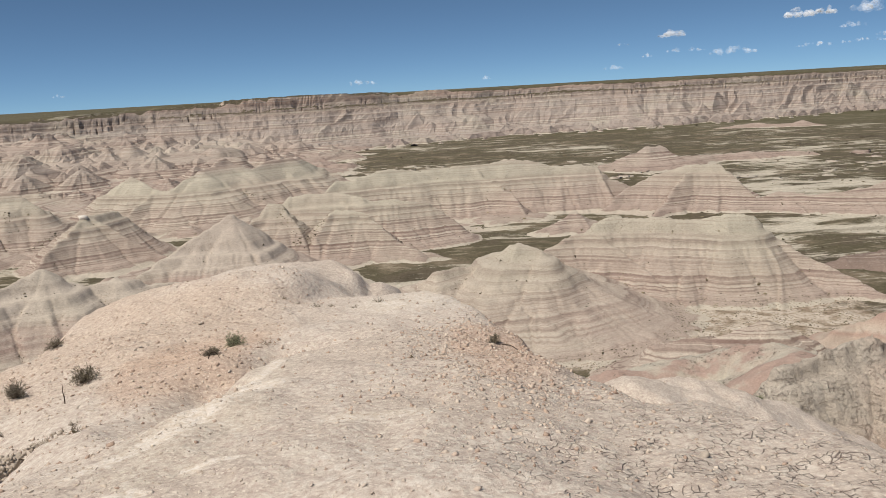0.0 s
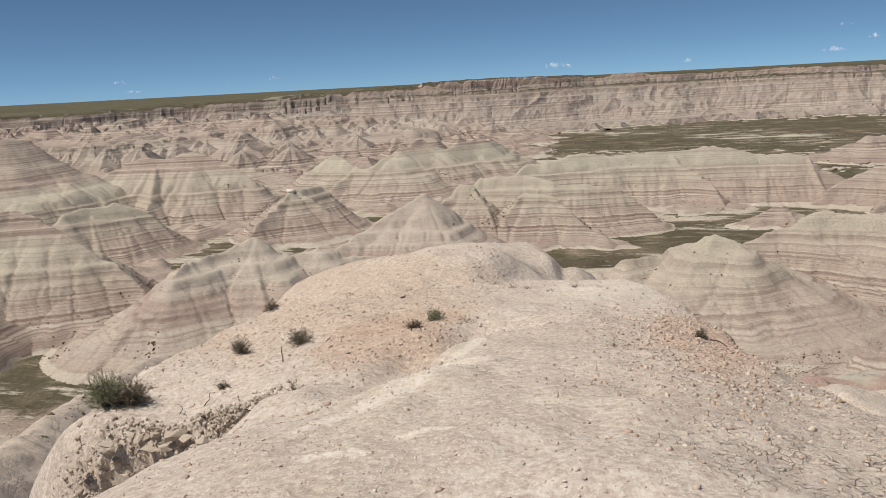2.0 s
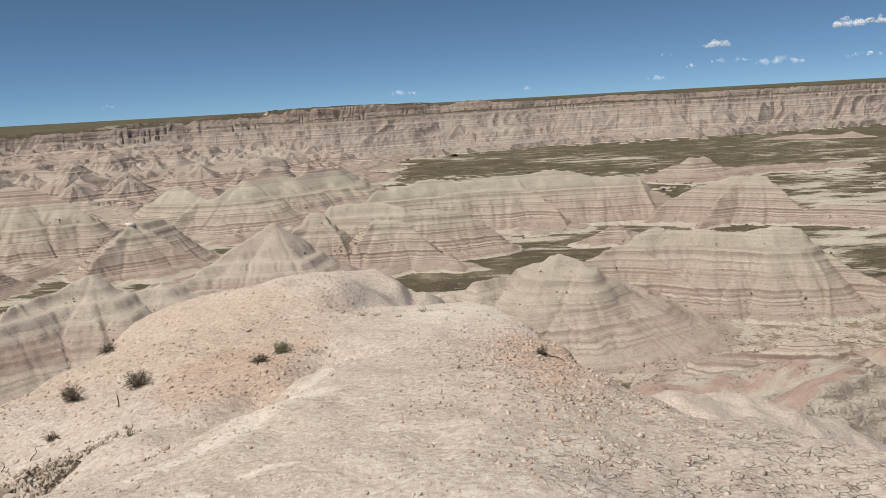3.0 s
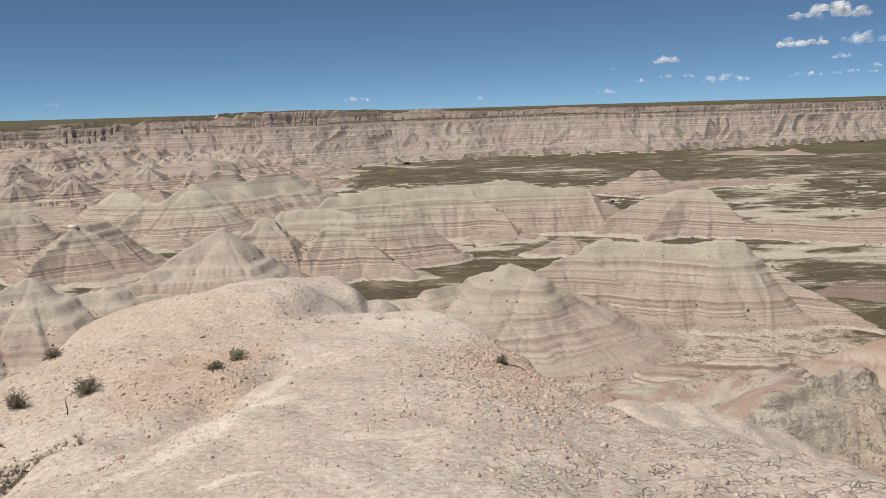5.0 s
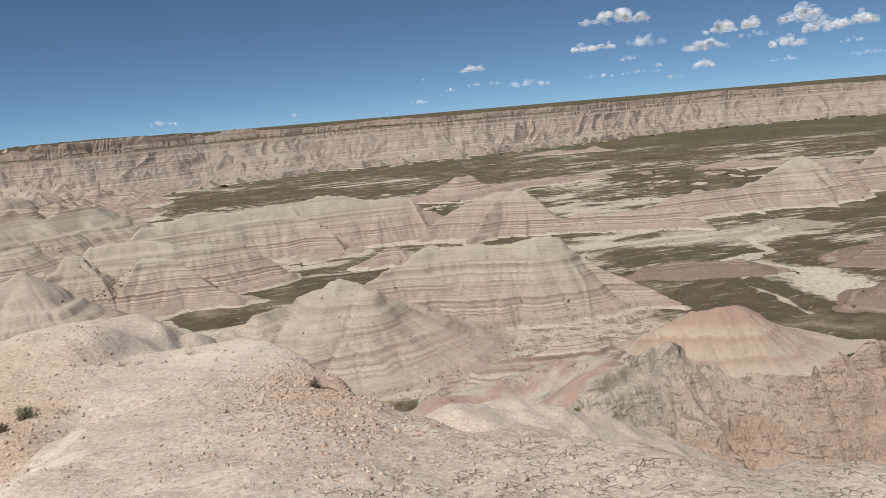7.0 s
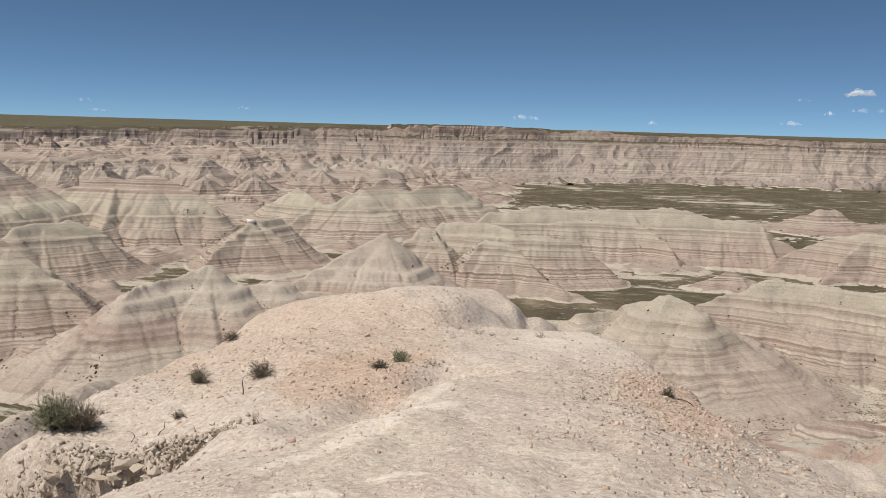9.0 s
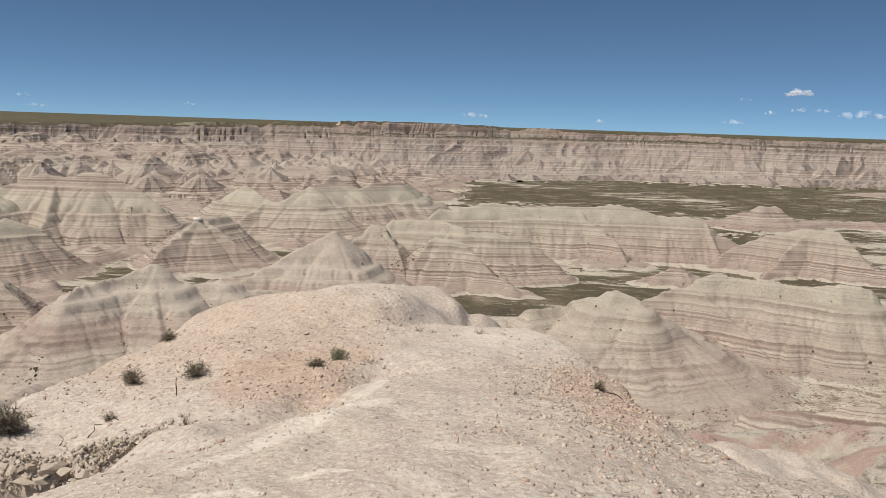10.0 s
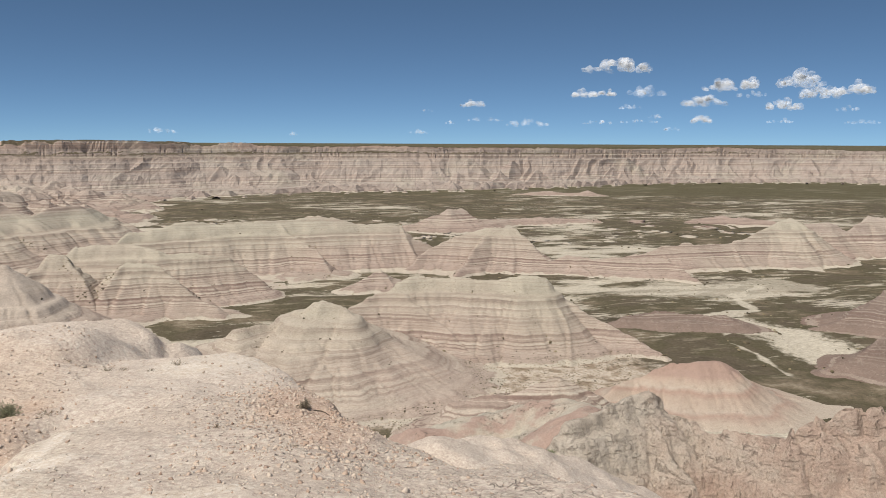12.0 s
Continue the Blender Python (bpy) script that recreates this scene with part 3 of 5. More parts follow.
FOOT = [(-180, 900), (-90, 560), (-60, 560), (-48, 590), (-38, 615), (-30, 630), (-22, 640), (-15, 655), (-10, 660), (-6, 692), (-3, 715), (2, 735), (6, 765),
        (11, 785), (17, 805), (23, 870), (28, 955), (34, 1040), (40, 1090), (50, 1120), (70, 1100), (90, 1000), (180, 900)]
RIM = [(-180, 44), (-60, 36), (-45, 37.5), (-40, 36), (-36, 36), (-29, 38), (-22, 42), (-18, 44), (-10, 45.6), (-6, 44.2), (1, 44.0), (8, 43.4),
       (15, 42.5), (23, 42.5), (30, 41.2), (33, 43), (36, 40.6), (40, 41), (41, 37.5), (60, 36), (180, 44)]


def foot_line(az):
    return np.interp(az, [p[0] for p in FOOT], [p[1] for p in FOOT])


def rim_height(az):
    return np.interp(az, [p[0] for p in RIM], [p[1] for p in RIM])


def cones(u, v, cell, seed, slope, high, ratio=1.0):
    """A crowd of steep pyramids on a jittered grid; high(u, v) is the height of each one's tip."""
    iu, iv = np.floor(u / cell), np.floor(v / cell)
    best = np.full(np.shape(u), -60.0)
    for di in (-1, 0, 1):
        for dj in (-1, 0, 1):
            a, b = iu + di, iv + dj
            cu, cv = (a + 0.5 + 0.42 * lattice(a, b, seed)) * cell, (b + 0.5 + 0.42 * lattice(a, b, seed + 1)) * cell
            ex, ey = u - cu, (v - cv) * ratio
            turn = np.arctan2(ey, ex)
            arms = 1 + 0.55 * np.abs(np.sin(1.5 * turn + 3 * lattice(a, b, seed + 2))) + 0.30 * np.abs(np.sin(3.5 * turn + 3 * lattice(a, b, seed + 3)))
            best = np.maximum(best, high(cu, cv) * (0.8 + 0.35 * lattice(a, b, seed + 4)) - slope * np.hypot(ex, ey) * arms)
    return best


def with_spurs(lines, slope, seed, gap=8.5):
    """Crest lines as (x, y, height), with side spurs that run down from them to both sides."""
    dice = random.Random(seed)
    mains = [[(*spot(b, d), h) for b, d, h in line] for line in lines]
    spurs = []
    for pts in mains:
        left = dice.uniform(0.3, 1.0) * gap
        for (ax, ay, ah), (bx, by, bh) in zip(pts, pts[1:]):
            length = math.hypot(bx - ax, by - ay)
            nx, ny = (by - ay) / length, (ax - bx) / length
            at = left
            while at < length:
                h = ah + (bh - ah) * at / length
                if h > 3.0:
                    for sign in (1, -1):
                        if dice.random() < 0.15:
                            continue
                        run = h / slope * dice.uniform(1.3, 2.0)
                        skew = dice.uniform(-0.45, 0.45)
                        dx, dy = sign * nx + skew * ny, sign * ny - skew * nx
                        x, y = ax + (bx - ax) * at / length, ay + (by - ay) * at / length
                        mid, bend = dice.uniform(0.36, 0.52), dice.uniform(-0.15, 0.15) * run
                        spurs.append([(x, y, h * 0.97), (x + dx * run * 0.45 + bend * ny, y + dy * run * 0.45 - bend * nx, h * mid), (x + dx * run, y + dy * run, -0.5)])
                at += gap * dice.uniform(0.6, 1.5) * (0.6 + h / 20)
            left = at - length
    return mains, spurs


def crest_field(x, y, lines, slope, rill, seed, gap=8.5):
    """Height of an eroded ridge: slopes fall away from its crest and spurs and are cut by gullies that run straight down."""
    mains, spurs = with_spurs(lines, slope, seed, gap)
    shape, x0, y0 = x.shape, x.ravel(), y.ravel()
    best, dist, along = np.full(x0.shape, -30.0), np.zeros(x0.shape), np.zeros(x0.shape)
    s0 = 0.0
    for group, steep, blunt in ((mains, slope * 1.12, 0.06), (spurs, slope * 1.12, 0.10)):
        for pts in group:
            for (ax, ay, ah), (bx, by, bh) in zip(pts, pts[1:]):
                dx, dy = bx - ax, by - ay
                length = math.hypot(dx, dy)
                reach = length / 2 + max(ah, bh, 1.0) / slope * 1.7 + 6
                near = np.nonzero((np.abs(x0 - (ax + bx) / 2) < reach) & (np.abs(y0 - (ay + by) / 2) < reach))[0]
                if not len(near):
                    s0 += length
                    continue
                x, y = x0[near], y0[near]
                t = np.clip(((x - ax) * dx + (y - ay) * dy) / length ** 2, 0, 1)
                ex, ey = x - ax - t * dx, y - ay - t * dy
                d = np.hypot(ex, ey)
                c = ah + (bh - ah) * t
                e = np.sqrt(d * d + blunt) - math.sqrt(blunt)
                z = c - steep * (0.70 * e + 2.4 * (1 - np.exp(-e / 4.0)))
                side = np.where(dx * ey - dy * ex > 0, 0.0, 40.0)
                u = s0 + t * length + side + np.where((t <= 0) | (t >= 1), np.arctan2(ey, ex) * 3.0, 0.0)
                won = z > best[near]
                best[near[won]], dist[near[won]], along[near[won]] = z[won], d[won], u[won]
                s0 += length
            s0 += 91.0
    x, y = x0, y0
    best = best + slope * dist * rill * 0.5 * (creased(along / 9 + 0.03 * dist, dist / 50, seed, 2) - 0.62)
    best = best + (0.55 * (creased(along / 3.1, 0 * along, seed + 9, 3) - 0.7) + 0.5 * vnoise(along / 6, 0 * along, seed + 8)) * np.exp(-dist / 2.0)
    best = best + (0.10 * fbm(x / 1.3, y / 1.3, seed + 3, 3) + 0.75 * fbm(x / 9, y / 9, seed + 4, 2)) * smooth(-2, 2, best)
    # the foot runs out into an apron
    k = 1.1
    return np.where(best > 9, best, k * np.log1p(np.exp(np.clip(best / k, -30, 30))) - 0.9).reshape(shape)


KNOLL_EDGE = [(-180, 60), (-150, 26), (-120, 9), (-90, 6), (-60, 5.4), (-50, 4.3), (-46, 4.7), (-43, 5.6), (-41, 6.3), (-38.5, 6.8), (-34, 8.3), (-30, 9.4), (-25.8, 10.5), (-21, 12.4),
              (-17, 13.6), (-13, 14), (-8.7, 13.5), (-6.6, 12.2), (-5, 10.9), (-2.8, 11), (-1, 10.2), (1, 9.3), (3, 8.6), (4.7, 7.3), (7.7, 5.5), (10.5, 5.0),
              (13.3, 4.9), (17, 4.85), (20.5, 4.7), (25, 4.5), (30, 4.3), (45, 4.2), (90, 5), (120, 9), (150, 26), (180, 60)]


def swale(x, y, line, width):
    best = np.full(x.shape, 99.0)
    for (ax, ay), (bx, by) in zip(line, line[1:]):
        dx, dy = bx - ax, by - ay
        t = np.clip(((x - ax) * dx + (y - ay) * dy) / (dx * dx + dy * dy), 0, 1)
        best = np.minimum(best, np.hypot(x - ax - t * dx, y - ay - t * dy))
    return np.exp(-(best / width) ** 2)


LIP = [(-1.9, 2.9), (-1.59, 3.65), (-1.46, 4.0), (-1.38, 4.51), (-1.35, 5.4), (-1.29, 6.06), (-1.1, 6.4), (-0.81, 6.52), (-0.3, 6.6)]


def lip_offset(x, y):
    """Signed distance from the lip, positive on its far side, and the way along it."""
    best, sign, run, start = np.full(x.shape, 99.0), np.ones(x.shape), np.zeros(x.shape), 0.0
    for (ax, ay), (bx, by) in zip(LIP, LIP[1:]):
        dx, dy = bx - ax, by - ay
        length = math.hypot(dx, dy)
        t = np.clip(((x - ax) * dx + (y - ay) * dy) / length ** 2, 0, 1)
        ex, ey = x - ax - t * dx, y - ay - t * dy
        d = np.hypot(ex, ey)
        won = d < best
        best, sign, run = np.where(won, d, best), np.where(won, np.where(dx * ey - dy * ex > 0, 1.0, -1.0), sign), np.where(won, start + t * length, run)
        start += length
    return best * sign, run


def knoll_height(x, y):
    """The clay spur on which the camera stands, with its two rounded tops."""
    r, az = np.hypot(x, y), bearing_of(x, y)
    ye = 2.7 + 0.5 * np.log1p(np.exp(np.clip((y - 2.7) / 0.5, -40, 40)))
    xs = np.abs(x + 0.3)
    z = 45 - 0.98 - 0.165 * ye - np.where(xs < 6, 0.03 * xs * xs, 1.08 + 0.36 * (xs - 6))
    z = z + 0.50 * np.exp(-((x + 4.8) / 2.7) ** 2 - ((y - 11.5) / 3.4) ** 2)
    s = (x + 2.1) * -0.869 + (y - 9.4) * 0.494 + 0.12 * vnoise(x / 0.6, y / 0.6, 44)
    z = z + 0.32 * smooth(-0.12, 0.42, s) * np.exp(-(np.clip(s - 0.7, 0, None) / 1.8) ** 2) * smooth(8.8, 10.6, y)
    z = z + 0.06 * np.exp(-((x + 0.15) / 1.0) ** 2 - ((y - 9.6) / 1.3) ** 2)
    # a lip runs along the near lobe; beyond it the ground drops into a wash with a crumbling far side
    off, run = lip_offset(x, y)
    off = off + 0.07 * vnoise(x / 0.35, y / 0.35, 45)
    deep = np.interp(run, [0, 0.6, 1.6, 2.6, 3.2, 3.7, 4.4], [0.0, 0.03, 0.12, 0.28, 0.30, 0.20, 0.0])
    z = z - deep * smooth(-0.10, 0.36, off) * (0.5 * smooth(0.95, 0.5, off) + 0.5 * np.exp(-(np.clip(off - 0.4, 0, None) / 0.9) ** 2))
    z = z - 0.34 * np.exp(-((x + 3.6) / 1.2) ** 2 - ((y - 5.2) / 0.95) ** 2)
    z = z - 0.34 * swale(x, y, [(-1.2, 11.4), (-0.7, 11.2), (0.2, 11.8)], 0.65)
    z = z - 0.045 * np.clip(x + 0.2, 0, 1.15) ** 2
    z = z - 0.12 * np.clip(-(x + 1.2), 0, 3) ** 2 * smooth(5.0, 4.3, y + 0.25 * (x + 3.3))
    # crumbling bank under the large bush, with a hollow washed out before it
    wob = 0.10 * fbm(x / 0.30, y / 0.30, 51, 3)
    q = -((x + 3.3) * -0.21 + (y - 4.97) * 0.978) + wob
    span = smooth(-5.1, -4.5, x) * smooth(-2.45, -3.05, x)
    pit = smooth(-0.08, 0.16, q) * smooth(0.95, 0.25, q) * span
    z = z - 0.40 * pit * (1 + 0.2 * fbm(x / 0.4, y / 0.4, 52, 3))
    for hx, hy, hw, hd in ((-3.90, 4.84, 0.08, 0.55), (-3.52, 4.88, 0.15, 0.50), (-3.27, 4.92, 0.07, 0.45), (-3.70, 4.84, 0.05, 0.3), (-4.15, 4.78, 0.06, 0.3)):
        z = z - hd * np.exp(-((x - hx) / hw) ** 4 - ((y - hy) / 0.12) ** 4)
    # clods: blocks parted by cracks
    warp = 0.05 * fbm(x / 0.09, y / 0.09, 54, 2)
    broken_zone = smooth(-0.42, -0.12, q) * smooth(0.5, 0.22, q) * smooth(-4.9, -4.4, x) * smooth(-2.4, -2.75, x)
    for bw, amp, sd in ((0.15, 0.030, 55), (0.07, 0.012, 56)):
        u, v = (x + warp) / bw, (y - warp) / (0.75 * bw)
        crack = np.minimum(np.abs(u - np.round(u)), np.abs(v - np.round(v)))
        z = z + broken_zone * amp * (lattice(np.round(u - 0.5), np.round(v - 0.5), sd) - 1.3 * smooth(0.16, 0.0, crack))
    edge = np.interp(az, [p[0] for p in KNOLL_EDGE], [p[1] for p in KNOLL_EDGE]) + 0.35 * vnoise(az / 4, 0 * az, 5)
    e = np.clip(r - edge, 0, None)
    flute = 1 + 0.25 * (creased(az / 7, r / 40, 61, 3) - 0.5)
    z = z - 0.85 * flute * e * e / (e + 2.0)
    near = np.exp(-(r / 30) ** 2)
    z = z + 0.06 * fbm(x / 1.1, y / 1.1, 41, 3) * near + 0.014 * fbm(x / 0.20, y / 0.20, 42, 3) * near
    return z + (1 - near) * 0.8 * fbm(x / 6, y / 6, 43, 4)

# ---- building the land ----
def sheet(name, X, Y, Z, material, keep=None, facets=False):
    """A mesh from a grid of heights; keep marks the grid points that matter."""
    rows, cols = X.shape
    idx = np.arange(rows * cols).reshape(rows, cols)
    quads = np.stack([idx[:-1, :-1], idx[:-1, 1:], idx[1:, 1:], idx[1:, :-1]], -1).reshape(-1, 4)
    if keep is not None:
        quads = quads[keep.ravel()[quads].any(1)]
    used, inverse = np.unique(quads, return_inverse=True)
    quads = inverse.reshape(-1, 4)
    co = np.stack([X.ravel()[used], Y.ravel()[used], Z.ravel()[used]], -1)
    mesh = bpy.data.meshes.new(name)
    mesh.vertices.add(len(co))
    mesh.vertices.foreach_set("co", co.ravel().astype(np.float32))
    mesh.loops.add(quads.size)
    mesh.loops.foreach_set("vertex_index", quads.ravel().astype(np.int32))
    mesh.polygons.add(len(quads))
    mesh.polygons.foreach_set("loop_start", np.arange(0, quads.size, 4, dtype=np.int32))
    mesh.polygons.foreach_set("use_smooth", np.full(len(quads), not facets))
    mesh.update(calc_edges=True)
    mesh.materials.append(material)
    return new(name, mesh)


def graded(lo, fine_lo, fine_hi, hi, step, growth=1.10, largest=2.5):
    a = list(np.arange(fine_lo, fine_hi, step))
    s = step
    while a[-1] < hi:
        s = min(s * growth, largest)
        a.append(a[-1] + s)
    s, b = step, [a[0]]
    while b[-1] > lo:
        s = min(s * growth, largest)
        b.append(b[-1] - s)
    return np.array(b[:0:-1] + a)


# valley floor and prairie out to the horizon
ring = np.concatenate([np.linspace(0.5, 90, 40), np.geomspace(92, 640, 150), np.arange(645, 1350, 10.0), np.geomspace(1360, 4900, 40)])
turn_a = np.concatenate([np.arange(-180, -58, 2.0), np.arange(-58, 58, 0.5), np.arange(58, 180.1, 2.0)])
RR, AA = np.meshgrid(ring, np.radians(turn_a), indexing="ij")
GX, GY = RR * np.sin(AA), RR * np.cos(AA)
ground = sheet("ground", GX, GY, floor_height(GX, GY), VALLEY)
tagged(ground, "green prairie grass and bare white clay valley floor", "ground", kind="structure")

# escarpment along the far side of the basin: cliffs under the rim, and spurs that run down from it
ring = np.arange(-45, 160, 1.4)
turn_a = np.arange(-62, 62, 0.095)
TT, AZ = np.meshgrid(ring, turn_a, indexing="ij")


def scarp_height(t, az):
    base = foot_line(az)
    along = np.radians(az) * base
    back = 86 + 7 * vnoise(along / 60, 0 * along, 101) + 3.5 * vnoise(along / 19, 0 * along, 104)
    top = rim_height(az) + 0.8 * vnoise(along / 30, 0 * along, 105) + 0.5 * fbm(along / 5, t / 9, 106, 2)
    top = top - 6.0 * (1 - creased(along / 15, t / 45, 118, 2)) * smooth(-7, -18, az)
    d = np.clip(back - t, 0, None)
    drift = 0.5 * vnoise(t / 18, along / 40, 110)
    # buttresses below, slots cut into the cliff under the rim
    butt = 1 - 2 * np.abs(vnoise(along / 13 + 1.5 * drift, t / 60, 103))
    spur = 1 - 2 * np.abs(vnoise(along / 4.3 + 1.5 * drift, t / 90, 113))
    slot = np.exp(-np.abs(vnoise(along / 3.4 + drift, t / 60, 111)) / 0.15) * smooth(-0.5, 0.5, vnoise(along / 26, 0 * along, 114) + 0.2)
    d = d - (5.5 * butt + 0.8 * spur) * smooth(10, 26, d) * smooth(100, 60, d)
    d = np.clip(d + 6.0 * slot * smooth(0.5, 3, d) * smooth(16, 7, d) - 0.7 * spur * smooth(0, 3, d) * smooth(16, 7, d), 0, None)
    z = top - np.interp(d, [0, 1.6, 4.5, 9, 13, 24, 34, 50, 72, 95, 130], [0, 3.0, 8, 9.5, 13.5, 18, 23, 30, 38, 43.5, 52])

    def tip(u, v):
        return np.interp(86 - v, [10, 25, 45, 70, 95, 130], [30, 26, 19, 11.5, 6.5, 2.0])

    z = np.maximum(z, cones(along, t, 24.0, 140, 0.46, tip))
    wall = smooth(-2, 4, d)
    z = z + wall * (0.5 * (creased(along / 3.2, t / 5, 112, 3) - 0.6) + 0.35 * fbm(along / 4, t / 4, 107, 3)) * smooth(0, 4, z)
    return np.maximum(np.minimum(z, top + 0.3), -1.5)


SZ = ledges(erode(scarp_height(TT, AZ), 1.2, 4, 0.007, 0.02, 2, 60), TT, AZ * 12.0, 4.2, 1.15)
SR = foot_line(AZ) + TT
SX, SY = SR * np.sin(np.radians(AZ)), SR * np.cos(np.radians(AZ))
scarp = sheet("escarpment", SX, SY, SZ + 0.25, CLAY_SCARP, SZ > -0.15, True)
tagged(scarp, "long fluted clay escarpment with orange and grey bands under prairie", "escarpment", kind="structure")

# broken slopes in front of it
JR, JA = np.meshgrid(np.arange(362, 700, 1.3), np.arange(-64, -2, 0.14), indexing="ij")


def climb_height(r, az):
    return smooth(352, 640, r - 40 * vnoise(az / 5, 0 * az, 120)) * np.interp(az, [-60, -40, -25, -14, -6, -3], [30, 28, 23, 14, 4, -2])


def broken_height(r, az):
    x, y = r * np.sin(np.radians(az)), r * np.cos(np.radians(az))
    rise = climb_height(r, az)
    tall = smooth(340, 430, r) * np.interp(az, [-20, -12, -3], [1, 0.8, 0.25])
    z = rise - 2.5 + 2.5 * fbm(x / 40, y / 40, 121, 2)
    z = np.maximum(z, rise - 4 + tall * cones(x, y, 33.0, 123, 0.44, lambda u, v: 11.0 + 0 * u, 0.75))
    z = np.maximum(z, rise - 3.5 + tall * cones(x, y, 15.0, 133, 0.50, lambda u, v: 6.0 + 0 * u, 0.75))
    z = np.minimum(z, rim_height(az) - 3 + 0 * z)
    return z + 0.6 * (creased(x / 5, y / 5, 122, 3) - 0.6)


BZ = erode(broken_height(JR, JA), 1.4, 8, 0.022, 0.0, 3, 60)
BZ = ledges(BZ, JR, JA * 9.0, 2.6, 1.2)
JX, JY = JR * np.sin(np.radians(JA)), JR * np.cos(np.radians(JA))
broken = sheet("badlands_slope", JX, JY, BZ, CLAY_FAR, BZ > floor_height(JX, JY) - 1.0, True)
tagged(broken, "maze of pale eroded clay gullies and knife ridges", "badlands", kind="structure")

